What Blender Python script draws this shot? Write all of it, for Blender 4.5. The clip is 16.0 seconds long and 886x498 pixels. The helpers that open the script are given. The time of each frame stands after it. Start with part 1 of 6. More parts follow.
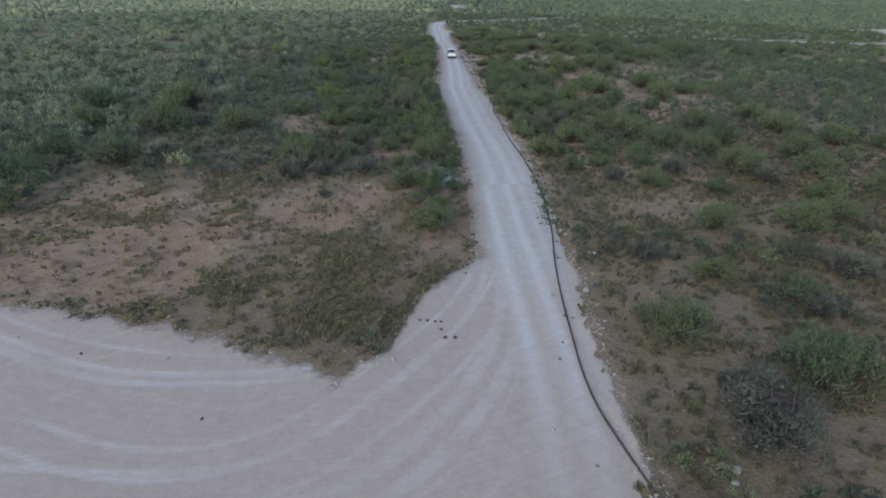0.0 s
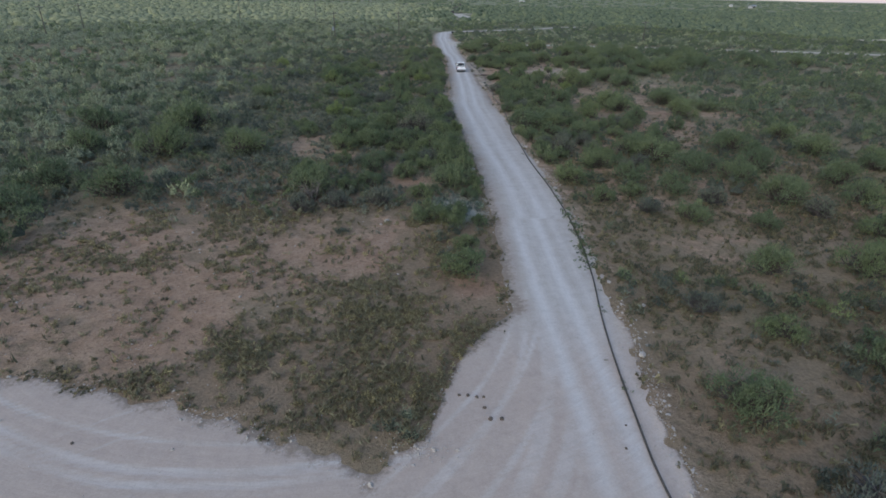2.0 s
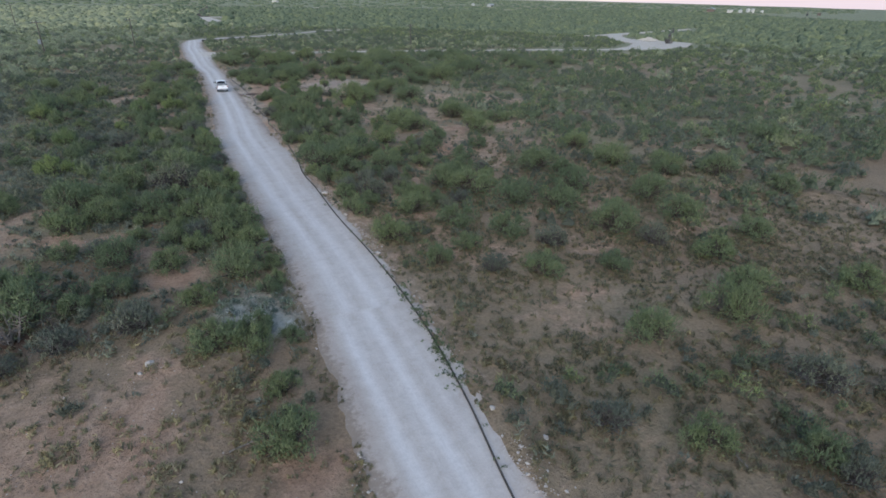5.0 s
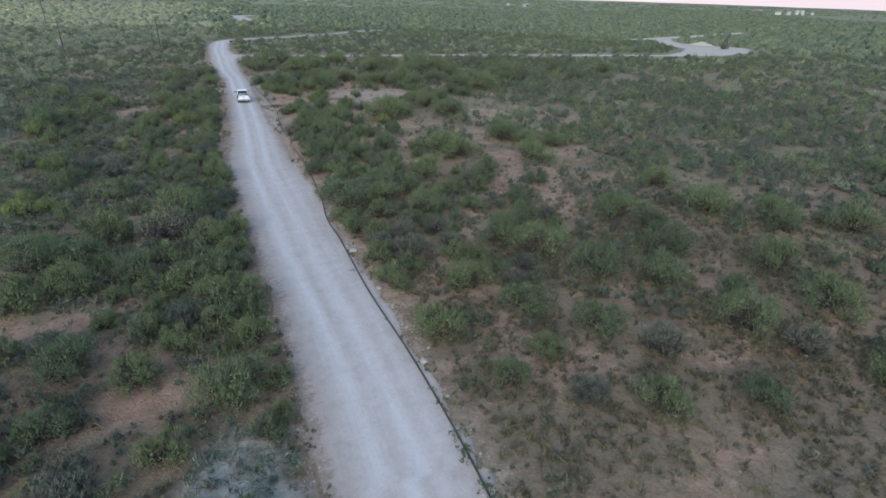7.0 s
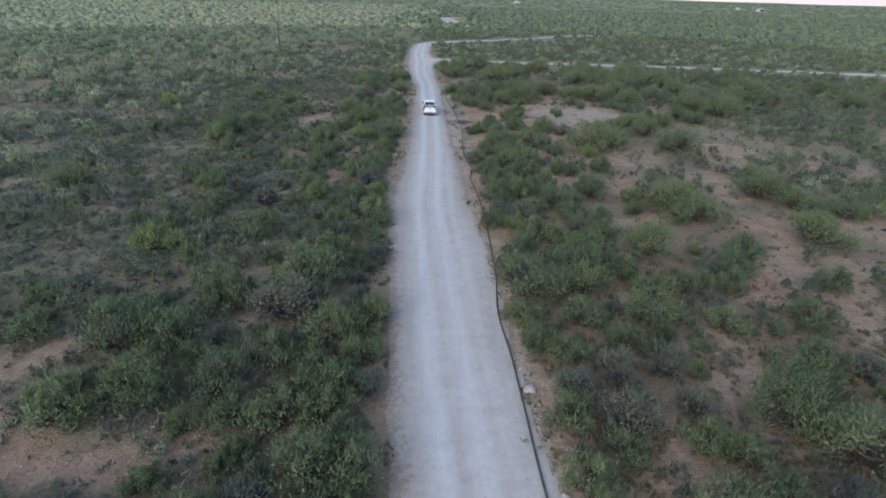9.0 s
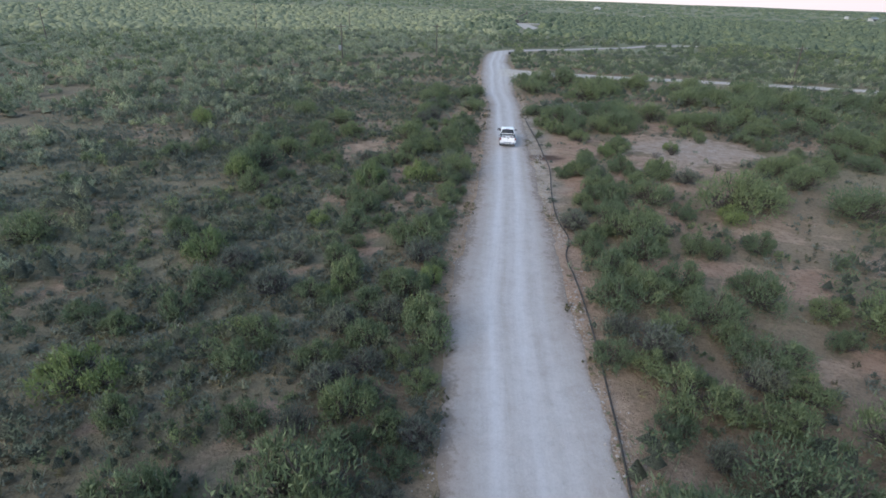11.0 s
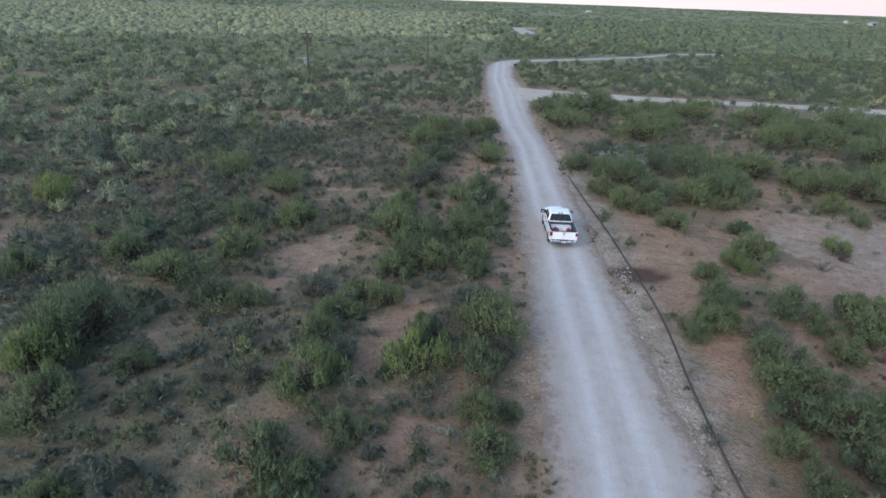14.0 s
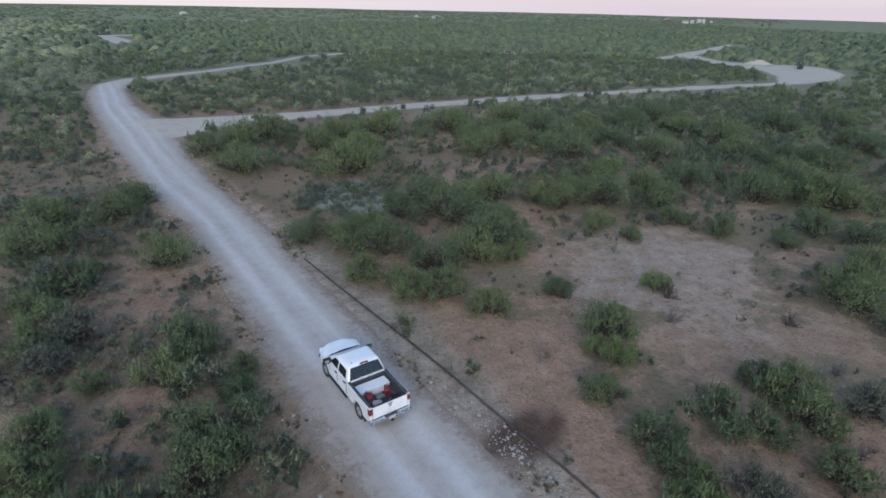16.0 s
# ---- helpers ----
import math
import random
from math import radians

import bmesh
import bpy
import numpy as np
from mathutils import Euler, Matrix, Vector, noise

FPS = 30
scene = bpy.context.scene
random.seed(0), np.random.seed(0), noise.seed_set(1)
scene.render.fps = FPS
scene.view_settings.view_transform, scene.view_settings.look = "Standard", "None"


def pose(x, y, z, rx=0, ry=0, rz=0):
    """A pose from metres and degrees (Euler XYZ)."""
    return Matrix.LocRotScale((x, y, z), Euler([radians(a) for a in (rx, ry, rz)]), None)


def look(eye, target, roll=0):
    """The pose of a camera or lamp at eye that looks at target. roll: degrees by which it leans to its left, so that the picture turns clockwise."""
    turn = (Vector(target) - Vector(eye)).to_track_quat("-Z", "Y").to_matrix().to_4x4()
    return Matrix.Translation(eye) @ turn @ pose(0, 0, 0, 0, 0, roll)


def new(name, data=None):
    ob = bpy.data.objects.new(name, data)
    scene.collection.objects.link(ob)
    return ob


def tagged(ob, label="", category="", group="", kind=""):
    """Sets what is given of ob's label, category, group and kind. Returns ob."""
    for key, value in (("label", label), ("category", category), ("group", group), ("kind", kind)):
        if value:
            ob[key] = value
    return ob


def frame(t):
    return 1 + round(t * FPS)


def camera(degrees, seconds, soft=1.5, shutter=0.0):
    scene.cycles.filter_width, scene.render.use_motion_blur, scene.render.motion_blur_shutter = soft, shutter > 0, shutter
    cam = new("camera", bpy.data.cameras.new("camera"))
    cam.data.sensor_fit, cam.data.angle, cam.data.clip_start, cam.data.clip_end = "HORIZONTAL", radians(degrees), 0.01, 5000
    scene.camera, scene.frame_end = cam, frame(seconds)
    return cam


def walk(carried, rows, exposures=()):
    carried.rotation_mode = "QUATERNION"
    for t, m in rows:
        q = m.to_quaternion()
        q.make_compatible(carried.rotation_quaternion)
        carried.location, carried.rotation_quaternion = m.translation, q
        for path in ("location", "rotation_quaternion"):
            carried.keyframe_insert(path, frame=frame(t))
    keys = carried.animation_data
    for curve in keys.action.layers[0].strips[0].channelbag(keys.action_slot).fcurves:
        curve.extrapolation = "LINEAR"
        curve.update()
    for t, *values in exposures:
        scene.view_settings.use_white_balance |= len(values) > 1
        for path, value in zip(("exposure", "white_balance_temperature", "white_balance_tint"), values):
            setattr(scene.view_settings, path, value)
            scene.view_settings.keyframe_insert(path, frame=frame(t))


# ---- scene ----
cam = camera(78.4, 16.0, soft=1.6, shutter=0.1)
METRES, EYE, TILT, LEAN, TURN = 114.0, 16.0, 0.0, 0.0, -0.8
ROWS = [
    (0.0, 0.0, 0.0, 0.0, 0.49, -26.44, -0.99),
    (0.5, -0.004, 0.0054, 0.0012, 4.3, -26.19, -0.9),
    (1.0, -0.0082, 0.0132, 0.0033, 3.94, -26.0, -0.92),
    (1.5, -0.0129, 0.024, 0.0056, 2.64, -25.96, -0.96),
    (2.0, -0.0173, 0.0371, 0.0077, 0.55, -25.82, -0.96),
    (2.5, -0.0207, 0.052, 0.0112, -4.21, -25.63, -0.95),
    (3.0, -0.0227, 0.0684, 0.0122, -11.77, -25.45, -0.96),
    (3.5, -0.0229, 0.0867, 0.0133, -19.37, -25.46, -0.98),
    (4.0, -0.0212, 0.1057, 0.0161, -22.91, -25.35, -1.07),
    (6.5, 0.0011, 0.2297, 0.0172, -21.32, -25.67, -1.41),
    (7.0, 0.0076, 0.2609, 0.0194, -19.68, -25.66, -1.45),
    (7.5, 0.0138, 0.2942, 0.0187, -15.63, -25.73, -1.43),
    (8.0, 0.0188, 0.3303, 0.0174, -10.49, -25.9, -1.37),
    (8.5, 0.0227, 0.3674, 0.0155, -4.1, -25.98, -1.29),
    (9.0, 0.0247, 0.4054, 0.0135, 0.06, -25.84, -1.27),
    (11.5, 0.0022, 0.5995, 0.0047, 7.53, -25.49, -1.63),
    (12.0, -0.0065, 0.6413, 0.002, 7.28, -25.39, -1.57),
    (12.5, -0.0128, 0.6846, 0.0009, 5.52, -25.39, -1.48),
    (13.0, -0.0183, 0.7283, 0.0003, 5.48, -25.5, -1.66),
    (13.5, -0.0264, 0.7717, -0.0006, 5.88, -25.48, -1.8),
    (14.0, -0.0365, 0.8128, -0.0009, 5.79, -25.29, -1.79),
    (14.5, -0.0452, 0.8554, -0.0013, 0.14, -25.0, -1.57),
    (15.0, -0.0527, 0.8979, -0.0014, -4.74, -24.78, -1.45),
    (15.5, -0.0563, 0.9408, -0.0013, -20.02, -24.51, -1.05),
    (16.0, -0.0573, 0.9826, -0.0016, -32.17, -24.32, -1.14),
]
walk(cam, [(t, pose(0, 0, EYE, TILT, LEAN, TURN) @ pose(METRES * x, METRES * y, METRES * z, 90 + pitch, roll, yaw)) for t, x, y, z, yaw, pitch, roll in ROWS], exposures=[(0.0, 0.74, 6500, 10), (2.0, 0.67, 6500, 10), (4.0, 0.9, 6500, 10), (9.0, 1.08, 6450, 11), (13.0, 1.06, 6480, 11), (14.5, 0.94, 6400, 11), (15.5, 0.74, 6250, 10), (16.0, 0.74, 6250, 10)])

# ---- light: dusk, after sunset, a clear pale sky and almost no shadow ----
world = bpy.data.worlds.new("dusk_sky")
scene.world = world
world.use_nodes = True
wn = world.node_tree.nodes
sky = wn.new("ShaderNodeTexSky")
sky.sky_type = "NISHITA"
sky.sun_disc = False
sky.sun_elevation, sky.sun_rotation = radians(24.0), radians(215)
sky.air_density, sky.dust_density, sky.ozone_density = 1.0, 1.0, 1.8
# the pink belt of dusk lies low all round the horizon
links = world.node_tree.links
way = wn.new("ShaderNodeTexCoord")
up = wn.new("ShaderNodeSeparateXYZ")
links.new(way.outputs["Generated"], up.inputs[0])
belt = wn.new("ShaderNodeValToRGB")
belt.color_ramp.elements[0].position, belt.color_ramp.elements[0].color = 0.0, (1, 1, 1, 1)
belt.color_ramp.elements[1].position, belt.color_ramp.elements[1].color = 0.11, (0, 0, 0, 1)
links.new(up.outputs["Z"], belt.inputs[0])
dusk = wn.new("ShaderNodeMix")
dusk.data_type = "RGBA"
side = wn.new("ShaderNodeValToRGB")
side.color_ramp.elements[0].position, side.color_ramp.elements[0].color = 0.25, (1.0, 0.94, 0.88, 1)
side.color_ramp.elements[1].position, side.color_ramp.elements[1].color = 0.9, (0.74, 0.63, 0.69, 1)
west = wn.new("ShaderNodeMath")
west.operation, west.inputs[1].default_value, west.inputs[2].default_value = "MULTIPLY_ADD", 0.5, 0.5
links.new(up.outputs["X"], west.inputs[0])
links.new(west.outputs[0], side.inputs[0])
glow = wn.new("ShaderNodeVectorMath")
glow.operation = "SCALE"
glow.inputs["Scale"].default_value = 4.1
links.new(side.outputs[0], glow.inputs[0])
links.new(glow.outputs[0], dusk.inputs[7])
links.new(belt.outputs[0], dusk.inputs[0])
links.new(sky.outputs[0], dusk.inputs[6])
links.new(dusk.outputs[2], wn["Background"].inputs[0])
wn["Background"].inputs[1].default_value = 0.15
sun_data = bpy.data.lights.new("sun", "SUN")
sun_data.energy, sun_data.angle, sun_data.color = 0.5, radians(60), (1.0, 0.98, 0.92)
sun = new("sun", sun_data)
sun.matrix_world = look((-60, -85, 90), (0, 0, 0))

# ---- noise and plan ----
rng = np.random.default_rng(7)


def lattice(ix, iy, seed):
    h = (ix * 374761393 + iy * 668265263 + seed * 1442695041).astype(np.int64) & 0x7FFFFFFF
    h = ((h ^ (h >> 13)) * 1274126177) & 0x7FFFFFFF
    return ((h ^ (h >> 16)) & 0xFFFF) / 65535.0


def vnoise(x, y, size, seed=0):
    """Smooth value noise, 0 to 1, with lumps of the given size in metres."""
    x, y = np.asarray(x, float) / size, np.asarray(y, float) / size
    ix, iy = np.floor(x).astype(np.int64), np.floor(y).astype(np.int64)
    fx, fy = x - ix, y - iy
    fx, fy = fx * fx * (3 - 2 * fx), fy * fy * (3 - 2 * fy)
    a, b = lattice(ix, iy, seed), lattice(ix + 1, iy, seed)
    c, d = lattice(ix, iy + 1, seed), lattice(ix + 1, iy + 1, seed)
    return (a + (b - a) * fx) * (1 - fy) + (c + (d - c) * fx) * fy


def fbm(x, y, size, seed=0, octaves=3):
    total, weight, amp = 0, 0, 1.0
    for k in range(octaves):
        total = total + amp * vnoise(x, y, size / 2 ** k, seed + 17 * k)
        weight += amp
        amp *= 0.5
    return total / weight


def step(a, b, v):
    w = np.clip((v - a) / (b - a), 0, 1)
    return w * w * (3 - 2 * w)


# the road's left and right edge, x by y
LEFT_Y = [28, 31, 43, 55, 61, 69, 79, 92, 99, 109, 126, 142, 155, 165, 185, 205, 220, 232]
LEFT_X = [0.2, 2.5, 2.7, 2.4, 2.0, 1.4, 0.7, -0.3, 0.0, 0.3, 0.2, 0.0, -0.3, -1.7, -3.1, -3.7, -4.0, -3.8]
RIGHT_Y = [-30, 12, 22, 27.5, 32, 38, 47, 55, 61, 67, 79, 92, 102, 114, 131, 148, 162, 170, 181, 190, 206, 214, 232]
RIGHT_X = [8.4, 7.5, 7.7, 8.35, 8.7, 8.9, 9.0, 8.7, 8.5, 8.0, 7.7, 6.8, 6.5, 5.9, 5.4, 5.0, 4.3, 3.9, 3.9, 4.6, 3.0, 2.2, 2.6]
# the yard's far edge, y by x
YARD_X = [-60, -23.5, -18.5, -14, -10.2, -7.1, -4.3, -2.9, -2.1, -1.6, -0.4, 1.0, 2.6, 4.0]
YARD_Y = [25.5, 24.6, 24.3, 23.0, 21.7, 20.5, 19.4, 20.2, 21.4, 23.6, 27.3, 28.6, 30.2, 30.3]
# the main road past its bend, as x, y, half width
BEND = [(-0.8, 222, 3.0), (-0.6, 232, 3.1), (0.8, 240, 3.1), (5, 246.5, 2.8), (12, 250.5, 2.4), (22, 256, 2.1), (32, 263.5, 2.0), (42, 270, 1.9), (55, 284, 2.0), (66, 288.5, 2.2)]


def inside_strip(x, y, spine):
    best = np.full(np.shape(x), -1e3)
    for (x0, y0, w0), (x1, y1, w1) in zip(spine, spine[1:]):
        dx, dy = x1 - x0, y1 - y0
        t = np.clip(((x - x0) * dx + (y - y0) * dy) / (dx * dx + dy * dy), 0, 1)
        best = np.maximum(best, w0 + (w1 - w0) * t - np.hypot(x - x0 - dx * t, y - y0 - dy * t))
    return best


def in_road(x, y):
    """How far a place lies inside the road or the yard, in metres; below 0 outside."""
    left, right = np.interp(y, LEFT_Y, LEFT_X), np.interp(y, RIGHT_Y, RIGHT_X)
    strip = np.minimum(np.minimum(x - left, right - x), np.minimum(y - 27, 232 - y))
    yard = np.minimum(np.interp(x, YARD_X, YARD_Y) - y, np.minimum(right - x, y + 30 + 0.10 * x + 16 * (fbm(x, y, 13, 6) - 0.5)))
    yard = np.minimum(yard, x + 52 - 0.012 * (y - 4) ** 2 + 22 * (fbm(x, y, 17, 7) - 0.5))
    yard = yard + (1.0 * (fbm(x, y, 1.7, 9) - 0.5) + 0.6 * (vnoise(x, y, 0.45, 10) - 0.5)) * step(1.5, -1.5, x)
    d = np.maximum(np.maximum(strip, yard), inside_strip(x, y, BEND))
    return d + 0.45 * (fbm(x, y, 2.6, 3) - 0.5) + 0.35 * (vnoise(x, y, 0.7, 8) - 0.5)


BRANCH = [(4, 193.5, 7.5), (7, 194, 5.2), (12, 194.3, 3.6), (20, 193.6, 3.0), (37, 193, 2.4), (60, 191.8, 2.6), (87, 188.4, 2.0), (110, 185.2, 2.4), (135, 180.6, 2.0), (150, 181.5, 3.0)]
PAD_TRACKS = (
    [(140, 180.5, 3.0), (157, 185, 7.5), (170, 193, 11.0), (182, 199, 8.0)],
    [(171, 200, 8.0), (170, 213, 5.0), (180, 232, 3.6), (190, 244.5, 3.6), (215, 252.5, 3.0), (240, 262, 3.0), (272, 274, 2.4)],
    [(190, 244, 3.0), (165, 237.4, 2.4)],
    [(-7, 406, 4.0), (24, 409, 4.0)],
    [(10, 400, 4.0), (13, 372, 4.5), (12, 356, 2.0)],
    [(92, 596, 6.0), (134, 599, 6.0)],
    [(66, 288.5, 2.5), (80, 291.5, 2.0)],
)


def in_branch(x, y):
    d = inside_strip(x, y, BRANCH)
    for spine in PAD_TRACKS:
        d = np.maximum(d, inside_strip(x, y, spine))
    d = np.where(y < 240, np.minimum(d, x + 0.5), d)
    return d + 1.2 * (fbm(x, y, 4.0, 5) - 0.5)


# bare soil: x, y, half width, half depth, by tone of the soil
TAN_SOIL_A = [(-20.9, 33, 7.6, 8.6), (-16.7, 65.8, 2.3, 4.3), (17.3, 38.8, 2.9, 3), (13.8, 28.2, 3.1, 2.2), (35.6, 49, 2.5, 3), (-16.8, 67.3, 2.8, 4), (-4.2, 54, 1.9, 2.2), (-4.9, 38.8, 2.9, 2.1), (-11.8, 39.6, 1.1, 1.5), (17.8, 36.5, 1.8, 2.2), (12.3, 27, 2.1, 1.2), (45.5, 50.2, 3.3, 3.1), (45.7, 38.8, 2.5, 3.1), (16.4, 24.2, 3.9, 1.1), (56.3, 44.3, 2.1, 4.3), (-6.7, 63.5, 1.5, 1.8), (-5, 44.6, 1.4, 0.8), (15.3, 50.2, 3.5, 3.3), (25.6, 48.5, 2.3, 2), (46, 52.3, 3, 2.9)]
TAN_SOIL_B = [(31.6, 80.1, 5.4, 3.6), (19.4, 70, 2.7, 2.3), (29.3, 72.1, 2.1, 2.8), (94, 87.2, 4.2, 7.2), (-9.7, 63.7, 2.5, 1.3), (13.4, 61.8, 2.2, 2.1), (15.4, 54.1, 2.7, 1.5), (37.3, 76.7, 3.5, 3.6), (24.1, 55.1, 3.7, 1.6), (11.1, 51.6, 0.9, 1.2), (31.9, 55.7, 2.6, 2), (-16, 68.9, 1.6, 1.2), (15.1, 75.4, 2, 1.3), (18.6, 70.8, 0.9, 2.6), (19.2, 67, 1.2, 1.7), (31.6, 101.6, 3.6, 3.1), (13.4, 64.3, 1.8, 1.3), (29.7, 75.9, 1.8, 2.4), (-6.4, 99.1, 1.1, 1.7), (-13.5, 124.7, 3.7, 2.3)]
TAN_SOIL_C = [(17.5, 106.7, 1.8, 2.4), (-14.4, 79, 1, 0.6), (24.2, 106.9, 4, 3.1), (10.8, 131, 2.1, 2), (-8.6, 82, 1.1, 0.6), (-8.1, 116.5, 1.7, 2.3), (-10.8, 93.2, 1.3, 0.9), (26.1, 117.2, 2.2, 3.8), (10.9, 129.5, 2.8, 3.7), (-1, 125.9, 1, 3.2), (-14, 126.1, 3.4, 2.8), (-15.6, 120.8, 1.7, 1.1), (-10.6, 108.7, 1.9, 1.9), (-1.2, 124.7, 1.5, 3.3), (-12.5, 127.4, 2.3, 1.7), (-6.3, 132.8, 1.6, 1.9), (19.5, 124.4, 3.1, 2), (9.4, 125.6, 2.4, 1.7), (14.5, 123.7, 1.3, 1.1), (-4.3, 145, 2.6, 1.9)]
TAN_SOIL_D = [(26, 122.4, 4, 1.7), (41, 137.3, 3.9, 3.4), (30, 157.1, 7.6, 3.4)]
TAN_SOIL = TAN_SOIL_A + TAN_SOIL_B + TAN_SOIL_C + TAN_SOIL_D
RED_SOIL_A = [(-5.4, 39.4, 3.2, 4.7), (1.1, 33.3, 1.7, 2.2), (-4.7, 53.4, 1.9, 1.7), (20.8, 41.6, 2.4, 2.3), (16.6, 38.8, 1.6, 1.5), (26.3, 78.3, 2.2, 3.2), (13.7, 58.9, 3.3, 1.2), (21.4, 64.9, 1, 1.7), (-9.9, 63, 5.4, 1.4), (-7.3, 57.7, 1.3, 0.6), (-6.9, 65.1, 0.8, 1), (25.5, 77.2, 3.3, 3.2), (21.9, 88.2, 2.3, 1.8), (32.4, 86.6, 3.7, 3.2), (-6.6, 98, 1.5, 1.6), (-4.8, 108.7, 1.4, 1.6), (8.9, 114.1, 1.6, 3.1), (17.1, 98.7, 2.8, 2.5), (22.6, 97.4, 2.5, 2), (9.8, 115.9, 1.7, 3.3)]
RED_SOIL_B = [(11.9, 99.3, 1.3, 1.4), (17.9, 105.3, 2.4, 2.1), (7, 95.2, 0.7, 1.6), (-6.2, 117.7, 1.2, 2.3), (-8.1, 114.8, 1.1, 1.7), (-4.8, 143.5, 2.7, 3.6), (11.2, 129.1, 3.7, 3.1), (19.8, 123.8, 2.9, 2.6), (9.7, 112.5, 0.8, 2.1), (-6.7, 119.3, 1.6, 1.2), (-4.5, 146.3, 1.9, 4.2), (8.1, 120.8, 1.4, 2.5), (-6.2, 134, 1.6, 2.3), (12.4, 141.6, 1.9, 2.3), (10.4, 125.4, 1.5, 2.4), (35.4, 126.9, 2.8, 2.2), (24.4, 142.1, 3.5, 2.6), (8, 122.9, 1.7, 1.8)]
RED_SOIL = RED_SOIL_A + RED_SOIL_B
PALE_SOIL = [(24.6, 130.5, 7.4, 6.3), (27, 133.5, 7.1, 5.8)]
GREY_WEEDS = [(13.3, 155, 4.4, 3.9), (0.6, 47.2, 2.3, 2.8)]
TAN_SOIL += [(-17, 33, 9, 8), (-9, 38.5, 7, 5.5), (-26, 36, 9, 9)]


def meadow_at(x, y):
    """The grassy corner between the yard and the road."""
    warp = 0.9 * (fbm(x, y, 2.6, 24) - 0.5)
    a = step(1.15, 0.75, np.hypot((x + 3.6) / 5.6, (y - 26.5) / 7.0) + 1.6 * warp)
    return np.maximum(a, 0.8 * step(1.1, 0.7, np.hypot((x + 11.5) / 2.8, (y - 28) / 3.6) + warp))


def open_at(x, y):
    """The open soil east of the road beside the damp spot."""
    return step(1.15, 0.75, np.hypot((x - 17) / 13, (y - 128) / 19) + 0.8 * (fbm(x, y, 6.0, 33) - 0.5))


def bare_at(x, y):
    """Bare soil, reddish soil, pale crust and grey weeds, each 0 to 1."""
    shape = np.shape(x)
    out = [np.zeros(shape) for _ in range(4)]
    wx, wy = 5.0 * (fbm(x, y, 4.5, 21) - 0.5), 5.0 * (fbm(x, y, 4.5, 22) - 0.5)
    ragged = 1.3 * (fbm(x, y, 1.8, 23) - 0.5)
    for tone, rows in enumerate((TAN_SOIL, RED_SOIL, PALE_SOIL, GREY_WEEDS)):
        for px, py, a, b in rows:
            near = (np.abs(x - px) < a * 1.6 + 2) & (np.abs(y - py) < b * 1.6 + 2)
            if near.any():
                r = np.hypot((x[near] + wx[near] - px) / a, (y[near] + wy[near] - py) / b)
                out[tone][near] = np.maximum(out[tone][near], 1 - step(0.35, 1.45, r + ragged[near]))
    # verges that the grader keeps clear
    left, right = np.interp(y, LEFT_Y, LEFT_X), np.interp(y, RIGHT_Y, RIGHT_X)
    out[1] = np.maximum(out[1], out[0] * 0.8 * step(75, 45, y) * step(5, 9, x))
    out[1] = np.maximum(out[1], out[0] * (0.35 + 0.7 * fbm(x, y, 5.0, 37)) * step(1.3, 0.8, np.hypot((x + 14) / 17, (y - 34) / 14)))
    out[1] = np.maximum(out[1], 0.8 * step(2.6, 1.4, x - right) * step(-1, 0, x - right) * step(85, 96, y) * step(112, 104, y))
    open_soil = open_at(x, y)
    out[1] = np.maximum(out[1], open_soil * np.clip(0.30 + 2.0 * (fbm(x, y, 3.2, 34) - 0.38), 0, 0.7))
    out[0] = np.maximum(out[0], 0.7 * step(2.2, 1.0, x - right) * step(-1, 0, x - right) * step(240, 180, y))
    out[0] = np.maximum(out[0], 0.8 * step(1.9, 0.7, left - x) * step(-1, 0, left - x) * step(240, 180, y) * step(85, 95, y))
    out[0] = np.maximum(out[0], np.where(x > 5, 0.8 * step(0.57, 0.70, fbm(x, y, 8.0, 31)) * (0.35 + 0.65 * step(70, 42, x)) * (0.5 + 0.5 * step(190, 150, y)), 0.5 * step(0.56, 0.70, fbm(x, y, 6.0, 35))) * step(400, 200, y))
    out[2] = np.maximum(out[2], 0.8 * np.exp(-((x - right - 0.25) / 0.5) ** 2) * step(95, 75, y) * step(5, 12, y) * (0.3 + 0.9 * fbm(x, y, 2.5, 32)))
    out[1] = np.maximum(out[1], step(1.2, 0.9, np.hypot((x - 7.2) / 3.0, (y - 124.3) / 2.4)))
    out[2] = np.maximum(out[2], 0.9 * np.exp(-((x - right - 0.5) / 1.1) ** 2) * step(92, 102, y) * step(165, 150, y) * (0.35 + 0.8 * fbm(x, y, 1.5, 36)))
    out[3] = np.maximum(out[3], 0.42 * step(-0.6, 0.2, x - right) * step(3.4, 1.4, x - right + 1.6 * (fbm(x, y, 2.0, 38) - 0.5)) * step(104, 114, y) * step(158, 146, y) * (0.35 + 0.9 * fbm(x, y, 0.9, 39)))
    out[0] = np.maximum(out[0], np.maximum(out[1], out[2]))
    for k in (0, 1):
        out[k] = out[k] * (1 - 0.4 * meadow_at(x, y)) * (1 - (0.3 + 0.3 * step(46, 32, y)) * step(66, 50, y) * step(5, 9, x))
    return out


